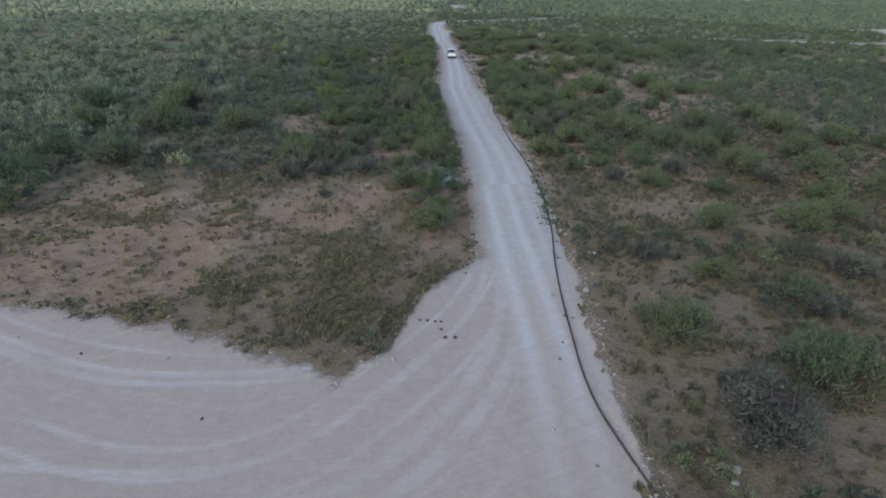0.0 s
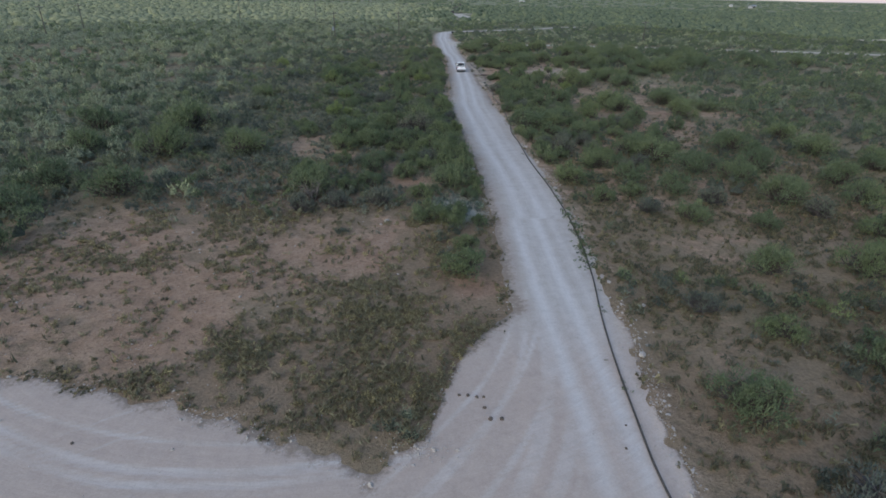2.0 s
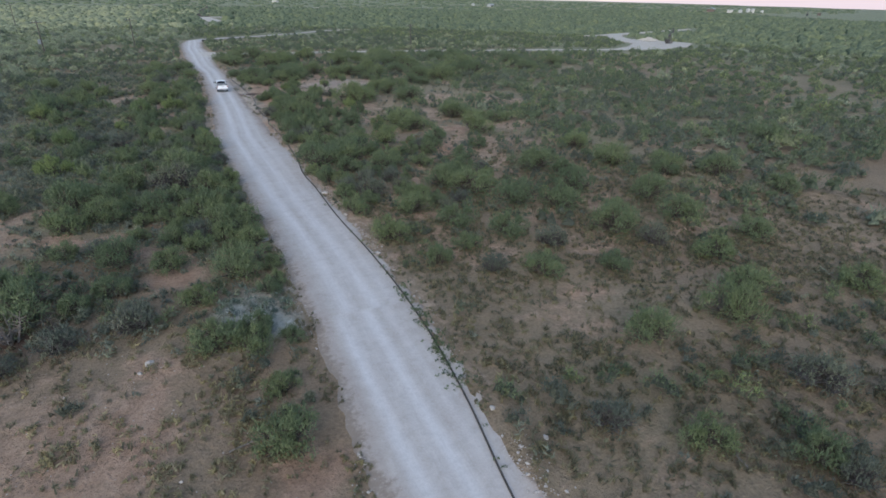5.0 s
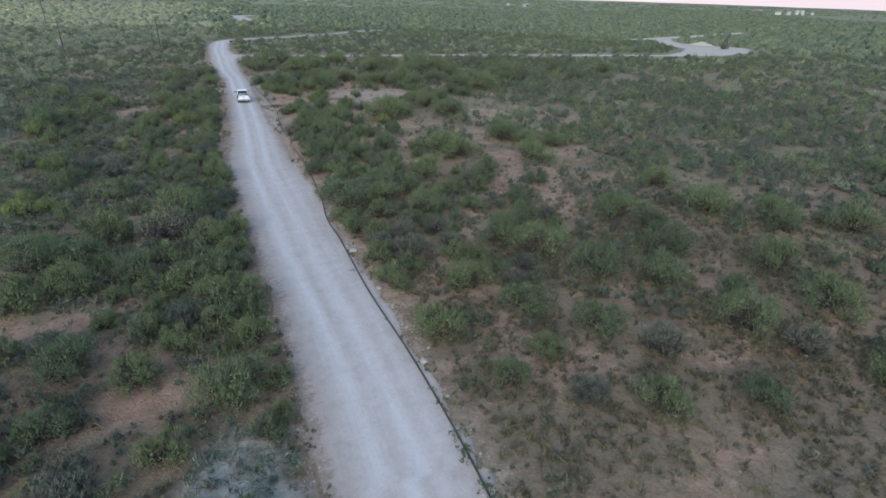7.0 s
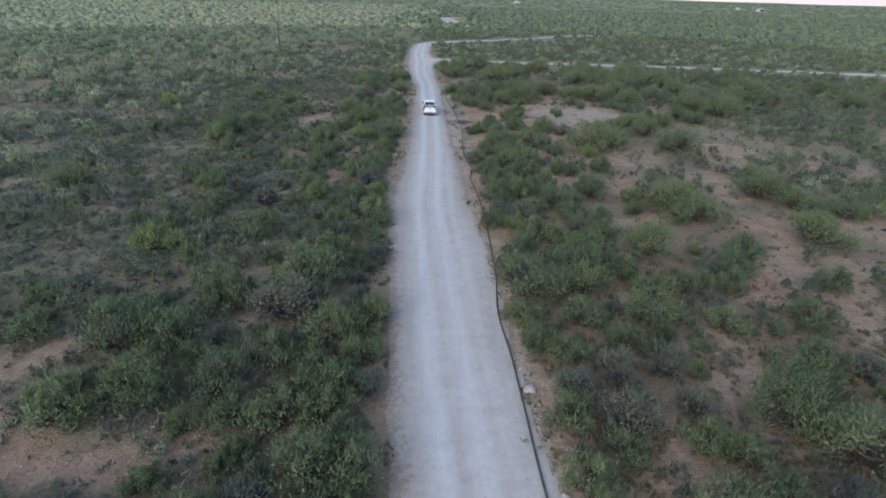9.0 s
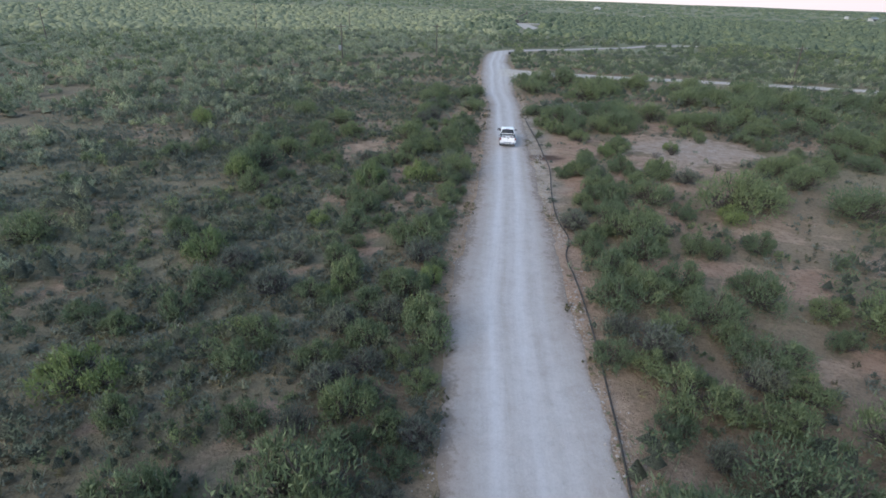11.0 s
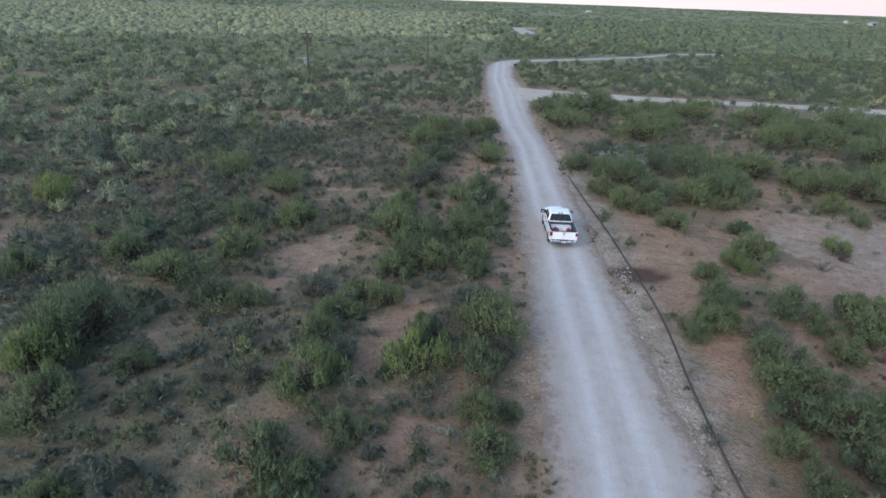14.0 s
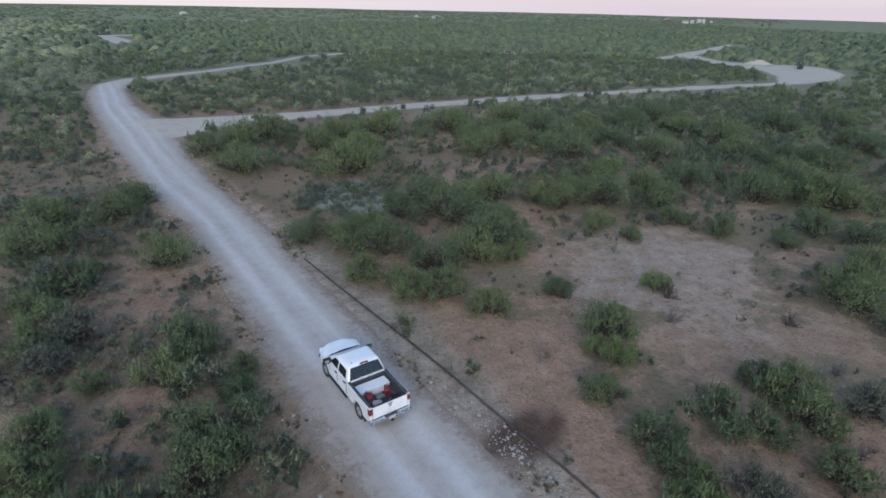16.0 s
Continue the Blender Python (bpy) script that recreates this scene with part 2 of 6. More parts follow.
def height(x, y):
    """The ground's height, without the road: nearly flat, with low hummocks; it falls away past the horizon."""
    x, y = np.asarray(x, float), np.asarray(y, float)
    z = 0.30 * (fbm(x, y, 7.0, 41) - 0.5) + 0.10 * (fbm(x, y, 1.3, 42) - 0.5)
    right = np.interp(y, RIGHT_Y, RIGHT_X)
    z = z + 0.28 * np.exp(-((x - right - 0.3) / 0.45) ** 2) * step(62, 50, y) * step(8, 14, y) * (0.5 + fbm(x, y, 2.0, 43))
    r = np.hypot(x, y - 60)
    z = z + 3.0 * (fbm(x, y, 260, 44) - 0.5) * step(250, 700, r)
    return z - 0.00028 * np.maximum(r - 1480, 0) ** 2


# ---- materials ----
def nodes_of(name):
    m = bpy.data.materials.new(name)
    m.use_nodes = True
    nt = m.node_tree
    return m, nt, nt.nodes["Principled BSDF"]


def tex_noise(nt, scale, detail=4.0, rough=0.6, coord=None):
    n = nt.nodes.new("ShaderNodeTexNoise")
    n.inputs["Scale"].default_value, n.inputs["Detail"].default_value, n.inputs["Roughness"].default_value = scale, detail, rough
    if coord is not None:
        nt.links.new(coord, n.inputs["Vector"])
    return n.outputs["Fac"]


def ramp(nt, fac, stops):
    r = nt.nodes.new("ShaderNodeValToRGB")
    r.color_ramp.elements[0].position, r.color_ramp.elements[0].color = stops[0][0], (*stops[0][1], 1)
    r.color_ramp.elements[1].position, r.color_ramp.elements[1].color = stops[-1][0], (*stops[-1][1], 1)
    for p, c in stops[1:-1]:
        e = r.color_ramp.elements.new(p)
        e.color = (*c, 1)
    nt.links.new(fac, r.inputs["Fac"])
    return r.outputs["Color"]


def mix(nt, fac, a, b, mode="MIX"):
    n = nt.nodes.new("ShaderNodeMix")
    n.data_type, n.blend_type = "RGBA", mode
    for socket, v in ((n.inputs["Factor"], fac), (n.inputs[6], a), (n.inputs[7], b)):
        if isinstance(v, (int, float)):
            socket.default_value = v
        elif isinstance(v, tuple):
            socket.default_value = (*v, 1)
        else:
            nt.links.new(v, socket)
    return n.outputs[2]


def calc(nt, op, a, b=0.0, c=None):
    n = nt.nodes.new("ShaderNodeMath")
    n.operation, n.use_clamp = op, False
    for k, v in enumerate((a, b, c)):
        if v is None:
            continue
        if isinstance(v, (int, float)):
            n.inputs[k].default_value = v
        else:
            nt.links.new(v, n.inputs[k])
    return n.outputs[0]


def attr(nt, name):
    n = nt.nodes.new("ShaderNodeAttribute")
    n.attribute_name = name
    return n.outputs["Fac"]


def position(nt):
    return nt.nodes.new("ShaderNodeNewGeometry").outputs["Position"]


def bump(nt, bsdf, h, strength, distance):
    b = nt.nodes.new("ShaderNodeBump")
    b.inputs["Strength"].default_value, b.inputs["Distance"].default_value = strength, distance
    nt.links.new(h, b.inputs["Height"])
    nt.links.new(b.outputs[0], bsdf.inputs["Normal"])


def earth_material():
    m, nt, bsdf = nodes_of("desert_earth")
    p = position(nt)
    big, mid, fine = tex_noise(nt, 0.12, 3, 0.5, p), tex_noise(nt, 0.9, 5, 0.65, p), tex_noise(nt, 7.0, 4, 0.7, p)
    tan = ramp(nt, mid, [(0.3, (0.255, 0.178, 0.120)), (0.7, (0.395, 0.288, 0.202))])
    red = ramp(nt, mid, [(0.3, (0.260, 0.166, 0.112)), (0.7, (0.392, 0.266, 0.186))])
    pale = ramp(nt, mid, [(0.3, (0.315, 0.245, 0.190)), (0.7, (0.425, 0.345, 0.280))])
    weeds = ramp(nt, mid, [(0.35, (0.240, 0.236, 0.194)), (0.7, (0.45, 0.45, 0.39))])
    soil = mix(nt, attr(nt, "red"), tan, red)
    soil = mix(nt, calc(nt, "MULTIPLY", attr(nt, "pale"), calc(nt, "MULTIPLY_ADD", mid, 1.5, 0.0)), soil, pale)
    litter = ramp(nt, fine, [(0.32, (0.125, 0.096, 0.062)), (0.5, (0.205, 0.156, 0.104)), (0.7, (0.305, 0.235, 0.160))])
    edge = calc(nt, "ADD", attr(nt, "bare"), calc(nt, "MULTIPLY_ADD", mid, 1.5, -0.72))
    cover = ramp(nt, edge, [(0.35, (0, 0, 0)), (0.75, (1, 1, 1))])
    green = ramp(nt, big, [(0.35, (0.212, 0.208, 0.126)), (0.65, (0.285, 0.270, 0.172))])
    brown = ramp(nt, big, [(0.35, (0.225, 0.158, 0.106)), (0.65, (0.310, 0.222, 0.152))])
    herb = mix(nt, ramp(nt, mid, [(0.38, (0, 0, 0)), (0.62, (1, 1, 1))]), (0.162, 0.180, 0.110), green)
    litter = mix(nt, attr(nt, "green"), mix(nt, 0.6, litter, brown), herb)
    colour = mix(nt, cover, litter, soil)
    colour = mix(nt, attr(nt, "weeds"), colour, weeds)
    spots = ramp(nt, tex_noise(nt, 2.6, 3, 0.7, p), [(0.56, (0, 0, 0)), (0.66, (1, 1, 1))])
    colour = mix(nt, calc(nt, "MULTIPLY", spots, 0.4), colour, (0.085, 0.072, 0.048))
    colour = mix(nt, attr(nt, "damp"), colour, (0.088, 0.053, 0.039))
    crumbs = ramp(nt, tex_noise(nt, 4.5, 5, 0.8, p), [(0.32, (0.74, 0.735, 0.73)), (0.5, (1.07, 1.07, 1.07)), (0.72, (1.22, 1.215, 1.20))])
    colour = mix(nt, 1.0, colour, crumbs, "MULTIPLY")
    nt.links.new(colour, bsdf.inputs["Base Color"])
    bsdf.inputs["Roughness"].default_value, bsdf.inputs["Specular IOR Level"].default_value = 0.95, 0.1
    bump(nt, bsdf, calc(nt, "ADD", mid, calc(nt, "MULTIPLY", fine, 0.6)), 1.0, 0.22)
    return m


def road_material(name, dust, body, loose):
    m, nt, bsdf = nodes_of(name)
    p = position(nt)
    lines = []
    for lane, line in (("across", "along"), ("sweep", "round")):
        c = nt.nodes.new("ShaderNodeCombineXYZ")
        nt.links.new(attr(nt, lane), c.inputs[0])
        nt.links.new(calc(nt, "MULTIPLY", attr(nt, line), 0.055), c.inputs[1])
        lines.append(tex_noise(nt, 1.7 if lane == "across" else 3.6, 6, 0.68, c.outputs[0]))
    streak = mix(nt, attr(nt, "yard"), lines[0], lines[1])
    mid, fine = tex_noise(nt, 0.5, 6, 0.7, p), tex_noise(nt, 11.0, 4, 0.75, p)
    colour = mix(nt, ramp(nt, streak, [(0.30, (0.25, 0.25, 0.25)), (0.70, (0.85, 0.85, 0.85))]), body, dust)
    stain = ramp(nt, mid, [(0.45, (0, 0, 0)), (0.72, (0.5, 0.5, 0.5))])
    colour = mix(nt, stain, colour, (0.335, 0.275, 0.235))
    colour = mix(nt, calc(nt, "MULTIPLY", attr(nt, "yard"), 0.75), colour, (0.440, 0.346, 0.286))
    wear = calc(nt, "MULTIPLY", attr(nt, "track"), calc(nt, "MULTIPLY_ADD", streak, 1.3, 0.12))
    colour = mix(nt, wear, colour, (0.56, 0.53, 0.505))
    # a brown shoulder of loose soil on either side of the worn middle
    depth = calc(nt, "ADD", attr(nt, "inset"), calc(nt, "MULTIPLY_ADD", mid, 1.6, -0.8))
    shoulder = ramp(nt, calc(nt, "MULTIPLY", depth, 0.4), [(0.06, (loose, loose, loose)), (0.62, (0, 0, 0))])
    colour = mix(nt, calc(nt, "MULTIPLY", shoulder, calc(nt, "SUBTRACT", 1.0, attr(nt, "yard"))), colour, (0.345, 0.280, 0.230))
    grit = ramp(nt, fine, [(0.3, (0.91, 0.905, 0.90)), (0.5, (1.0, 1.0, 1.0)), (0.7, (1.06, 1.06, 1.065))])
    colour = mix(nt, 1.0, colour, grit, "MULTIPLY")
    blot = ramp(nt, tex_noise(nt, 1.6, 7, 0.78, p), [(0.34, (0.91, 0.907, 0.903)), (0.5, (1.0, 1.0, 1.0)), (0.66, (1.06, 1.06, 1.06))])
    colour = mix(nt, 1.0, colour, blot, "MULTIPLY")
    # towards the edge the dust gives way to soil
    ragged = calc(nt, "ADD", calc(nt, "MULTIPLY_ADD", mid, 1.8, -0.9), calc(nt, "MULTIPLY_ADD", tex_noise(nt, 3.2, 5, 0.75, p), 2.6, -1.3))
    rim = ramp(nt, calc(nt, "MULTIPLY", calc(nt, "ADD", attr(nt, "inset"), ragged), 0.5), [(0.0, (1, 1, 1)), (0.30, (0, 0, 0))])
    colour = mix(nt, calc(nt, "MULTIPLY", rim, 0.95), colour, (0.255, 0.205, 0.162))
    nt.links.new(colour, bsdf.inputs["Base Color"])
    bsdf.inputs["Roughness"].default_value, bsdf.inputs["Specular IOR Level"].default_value = 0.95, 0.15
    bump(nt, bsdf, calc(nt, "ADD", calc(nt, "MULTIPLY", fine, 0.4), streak), 0.5, 0.05)
    return m


def leaf_material(name, dark, light, tip):
    m, nt, bsdf = nodes_of(name)
    geo, info = nt.nodes.new("ShaderNodeNewGeometry"), nt.nodes.new("ShaderNodeObjectInfo")
    colour = ramp(nt, geo.outputs["Random Per Island"], [(0.0, dark), (0.7, light), (1.0, tip)])
    hue = ramp(nt, info.outputs["Random"], [(0.0, (0.78, 0.82, 0.88)), (0.5, (1.0, 1.0, 1.0)), (1.0, (1.12, 1.10, 1.0))])
    colour = mix(nt, 1.0, colour, hue, "MULTIPLY")
    tone = ramp(nt, attr(nt, "tone"), [(0.0, (1.0, 1.0, 1.0)), (0.45, (0.66, 0.70, 0.76)), (0.75, (0.98, 1.0, 0.98)), (1.0, (1.28, 1.24, 1.06))])
    colour = mix(nt, 1.0, colour, tone, "MULTIPLY")
    nt.links.new(colour, bsdf.inputs["Base Color"])
    bsdf.inputs["Roughness"].default_value, bsdf.inputs["Specular IOR Level"].default_value = 0.75, 0.2
    thin, blend = nt.nodes.new("ShaderNodeBsdfTranslucent"), nt.nodes.new("ShaderNodeMixShader")
    nt.links.new(colour, thin.inputs["Color"])
    blend.inputs[0].default_value = 0.35
    nt.links.new(bsdf.outputs[0], blend.inputs[1])
    nt.links.new(thin.outputs[0], blend.inputs[2])
    nt.links.new(blend.outputs[0], nt.nodes["Material Output"].inputs["Surface"])
    return m


def plain(name, colour, rough=0.5, metal=0.0, vary=0.12, scale=6.0, coat=0.0):
    """A painted, plastic or metal surface with uneven dirt on it."""
    m, nt, bsdf = nodes_of(name)
    co = nt.nodes.new("ShaderNodeTexCoord").outputs["Object"]
    n = tex_noise(nt, scale, 5, 0.65, co)
    lo, hi = tuple(c * (1 - vary) for c in colour), tuple(min(1, c * (1 + vary)) for c in colour)
    nt.links.new(ramp(nt, n, [(0.3, lo), (0.7, hi)]), bsdf.inputs["Base Color"])
    nt.links.new(calc(nt, "MULTIPLY_ADD", n, 0.25, rough - 0.12), bsdf.inputs["Roughness"])
    bsdf.inputs["Metallic"].default_value, bsdf.inputs["Coat Weight"].default_value = metal, coat
    return m


EARTH = earth_material()
ROAD = road_material("caliche_road", (0.485, 0.448, 0.412), (0.390, 0.344, 0.302), 0.85)
GRAVEL = road_material("pale_gravel", (0.52, 0.465, 0.39), (0.42, 0.37, 0.305), 0.0)
LEAF_GREEN = leaf_material("mesquite_leaf", (0.134, 0.166, 0.090), (0.172, 0.210, 0.112), (0.210, 0.250, 0.132))
LEAF_OLIVE = leaf_material("bright_leaf", (0.168, 0.208, 0.092), (0.206, 0.254, 0.108), (0.245, 0.298, 0.126))
LEAF_DARK = leaf_material("grey_leaf", (0.132, 0.144, 0.110), (0.165, 0.178, 0.134), (0.200, 0.212, 0.156))
# scrub away from the road: grey-green, made paler to stand for haze
LEAF_HAZED = leaf_material("scrub_leaf", (0.275, 0.300, 0.192), (0.335, 0.362, 0.234), (0.395, 0.422, 0.275))
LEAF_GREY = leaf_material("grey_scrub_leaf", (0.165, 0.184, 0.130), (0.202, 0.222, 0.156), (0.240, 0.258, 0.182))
GRASS = leaf_material("dry_grass", (0.140, 0.126, 0.078), (0.21, 0.186, 0.118), (0.285, 0.25, 0.168))
DEAD_GREY = plain("grey_twigs", (0.088, 0.078, 0.074), 0.9, vary=0.3, scale=9)
BARK = plain("grey_bark", (0.075, 0.062, 0.052), 0.9, vary=0.35, scale=20)
DEAD = plain("dead_wood", (0.16, 0.14, 0.125), 0.9, vary=0.3, scale=20)
CLOD = plain("dark_clod", (0.11, 0.085, 0.068), 0.95, vary=0.3, scale=9)
STONE = plain("limestone", (0.38, 0.345, 0.31), 0.9, vary=0.25, scale=5)
PIPE = plain("black_polythene_pipe", (0.066, 0.056, 0.048), 0.8, vary=0.5, scale=3)
WHITE = plain("white_paint", (0.78, 0.79, 0.80), 0.3, vary=0.03, scale=3, coat=0.6)
GLASS = plain("tinted_glass", (0.012, 0.014, 0.017), 0.08, vary=0.3)
BLACK = plain("black_plastic", (0.025, 0.025, 0.027), 0.55)
LINER = plain("bed_liner", (0.055, 0.057, 0.060), 0.75, vary=0.35, scale=9)
CHROME = plain("chrome", (0.62, 0.63, 0.65), 0.25, 1.0)
STEEL = plain("grey_steel", (0.32, 0.33, 0.34), 0.45, 0.7)
TYRE = plain("tyre_rubber", (0.05, 0.047, 0.045), 0.85, vary=0.3)
RED = plain("red_plastic", (0.21, 0.022, 0.030), 0.45)
LAMP_RED = plain("red_lens", (0.20, 0.018, 0.022), 0.2, coat=0.5)
LAMP_CLEAR = plain("clear_lens", (0.75, 0.76, 0.78), 0.15, coat=0.5)
POLE_WOOD = plain("creosoted_pole", (0.085, 0.070, 0.060), 0.85, vary=0.3)
MACHINE = plain("machine_paint", (0.055, 0.050, 0.048), 0.6, vary=0.4)
RUST = plain("rusty_steel", (0.13, 0.098, 0.082), 0.75, vary=0.4)
PALE_PAINT = plain("pale_paint", (0.43, 0.42, 0.40), 0.6, vary=0.08)


# ---- mesh helpers ----
def sheet_object(name, verts, faces, material, smooth=True, **attrs):
    me = bpy.data.meshes.new(name)
    me.vertices.add(len(verts))
    me.vertices.foreach_set("co", np.asarray(verts, np.float32).ravel())
    n = faces.shape[1]
    me.loops.add(faces.size)
    me.loops.foreach_set("vertex_index", faces.astype(np.int32).ravel())
    me.polygons.add(len(faces))
    me.polygons.foreach_set("loop_start", np.arange(0, faces.size, n, dtype=np.int32))
    me.polygons.foreach_set("use_smooth", np.full(len(faces), smooth))
    for key, values in attrs.items():
        values = np.asarray(values, np.float32)
        a = me.attributes.new(key, "FLOAT_VECTOR" if values.ndim == 2 else "FLOAT", "POINT")
        a.data.foreach_set("vector" if values.ndim == 2 else "value", values.ravel())
    me.update(calc_edges=True)
    me.materials.append(material)
    return new(name, me)


def grid_sheet(xs, ys):
    gx, gy = np.meshgrid(xs, ys)
    nx, ny = len(xs), len(ys)
    k = (np.arange(ny - 1)[:, None] * nx + np.arange(nx - 1)[None, :]).ravel()
    return gx.ravel(), gy.ravel(), np.stack([k, k + 1, k + nx + 1, k + nx], 1)


def part(name, bm, material, parent, label=""):
    me = bpy.data.meshes.new(name)
    bm.to_mesh(me)
    bm.free()
    me.materials.append(material)
    ob = new(name, me)
    ob.parent = parent
    return tagged(ob, label)


def add_box(bm, lo, hi, bevel=0.0, taper=None):
    """A box between two corners; taper: the top's share of the bottom's width and depth."""
    made = bmesh.ops.create_cube(bm, size=1.0)["verts"]
    for v in made:
        u = [(v.co[i] + 0.5) for i in range(3)]
        if taper and u[2] > 0.5:
            u[0], u[1] = 0.5 + (u[0] - 0.5) * taper[0], 0.5 + (u[1] - 0.5) * taper[1]
        v.co = Vector(lo[i] + (hi[i] - lo[i]) * u[i] for i in range(3))
    if bevel:
        edges = list({e for v in made for e in v.link_edges})
        bmesh.ops.bevel(bm, geom=edges, offset=bevel, segments=2, profile=0.5, affect="EDGES")
    return made


def add_rod(bm, a, b, r0, r1=None, sides=8):
    a, b = Vector(a), Vector(b)
    r1 = r0 if r1 is None else r1
    m = Matrix.Translation((a + b) / 2) @ (b - a).to_track_quat("Z", "Y").to_matrix().to_4x4()
    return bmesh.ops.create_cone(bm, cap_ends=True, segments=sides, radius1=r0, radius2=r1, depth=(b - a).length, matrix=m)["verts"]


def box_part(name, lo, hi, material, parent, bevel=0.0, taper=None, label=""):
    bm = bmesh.new()
    add_box(bm, lo, hi, bevel, taper)
    return part(name, bm, material, parent, label)


def rod_part(name, a, b, r0, material, parent, r1=None, sides=10, label=""):
    bm = bmesh.new()
    add_rod(bm, a, b, r0, r1, sides)
    return part(name, bm, material, parent, label)


def thing(name, label, category, group="", m=None, kind=""):
    ob = tagged(new(name), label, category, group, kind)
    ob.empty_display_size = 0.3
    if m is not None:
        ob.matrix_basis = m
    return ob


# ---- ground, roads ----
def spread(lo, dense_lo, dense_hi, hi, fine, growth=1.09):
    out, s, v = list(np.arange(dense_lo, dense_hi + fine / 2, fine)), fine, dense_hi
    while v < hi:
        s *= growth
        v += s
        out.append(v)
    s, v = fine, dense_lo
    while v > lo:
        s *= growth
        v -= s
        out.insert(0, v)
    return np.array(out)


def build_ground():
    x, y, faces = grid_sheet(spread(-2300, -40, 58, 2300, 0.72), spread(-900, 8, 185, 2300, 0.78))
    z = height(x, y)
    d = np.maximum(in_road(x, y), in_branch(x, y))
    z = z * step(1.5, -2.0, d) - 0.10 * step(0.2, 1.2, d)
    bare, red, pale, weeds = bare_at(x, y)
    damp = np.maximum(0, 1 - np.hypot((x - 7.2) / 2.3, (y - 124.3) / 1.5)) * 3.4 + np.maximum(0, 1 - np.hypot((x + 12.6) / 3.4, (y - 48.8) / 1.7)) * 1.3 + np.maximum(0, 1 - np.hypot((x - 0.2) / 2.8, (y - 34.4) / 2.4)) * 0.4
    damp = np.clip(damp * (0.4 + 1.2 * fbm(x, y, 0.9, 61)), 0, 0.9)
    # herb cover; far off and westward its paleness is partly haze put into colour
    green = np.clip(0.08 + 0.40 * step(-3, -8, x) * step(55, 70, y) * step(134, 112, y) + 0.30 * step(-22, -60, x) + 0.28 * step(28, 48, x) * step(60, 80, y) + 0.8 * step(150, 220, np.hypot(x, y - 40)) + 0.6 * (fbm(x, y, 16, 62) - 0.5), 0, 1)
    ob = sheet_object("ground", np.stack([x, y, z], 1), faces, EARTH, True, bare=bare, red=red, pale=pale, weeds=weeds, damp=damp, green=green)
    return tagged(ob, "flat desert ground of tan and reddish soil with dry litter", "ground", kind="structure")


def wheel_pair(points, gauge=0.85, half=0.2, weight=0.8):
    """Two wheel marks along a smoothed line."""
    fine = np.array(points, float)
    for _ in range(2):
        a, b = 0.75 * fine[:-1] + 0.25 * fine[1:], 0.25 * fine[:-1] + 0.75 * fine[1:]
        fine = np.concatenate([fine[:1], np.stack([a, b], 1).reshape(-1, 2), fine[-1:]])
    way = np.gradient(fine, axis=0)
    way /= np.linalg.norm(way, axis=1, keepdims=True)
    out = []
    for s in (-gauge, gauge):
        line = fine + s * np.stack([-way[:, 1], way[:, 0]], 1)
        out.append(([(px, py, half) for px, py in line], weight))
    return out


WHEEL_MARKS = (
    wheel_pair([(-30, 26), (-24.4, 23.9), (-20, 21.6), (-15, 20.2), (-10.9, 19.8), (-5.5, 20.2)], 0.8, 0.17, 0.75)
    + wheel_pair([(-28, 24.4), (-21.4, 21.6), (-16, 19.4), (-12.5, 18.8), (-6.0, 19.2), (-2.6, 20.6)], 0.35, 0.24, 0.9)
    + wheel_pair([(-19.0, 16.1), (-16.4, 15.8), (-12.9, 14.4), (-8.9, 14.1), (-5.8, 15.4), (-4.0, 17.4), (-1.5, 20.6), (1.6, 25), (3.8, 32)], 0.7, 0.18, 0.75)
    + wheel_pair([(-24, 13.2), (-16, 13.2), (-9, 12.9), (-5, 13.9), (-2.4, 16.6), (0.8, 20.6), (3.4, 26), (4.4, 33)], 0.85, 0.22, 0.6)
    + wheel_pair([(-24, 11.6), (-14, 11.8), (-7, 11.6), (-2.4, 12.6), (1.4, 17), (4, 23), (4.8, 31)], 0.6, 0.4, 0.5)
    + wheel_pair([(-22, 17.4), (-19.6, 18.7), (-17.4, 20.0), (-14.5, 22)], 0.8, 0.13, 0.45)
    + wheel_pair([(-8, 9), (-3, 10.5), (1.4, 13.2), (4.4, 18), (5.4, 24), (5.6, 33)], 0.8, 0.14, 0.35)
    + wheel_pair([(-13, 18.6), (-9, 17.4), (-6, 18.4), (-3, 20.4)], 0.5, 0.12, 0.4)
)


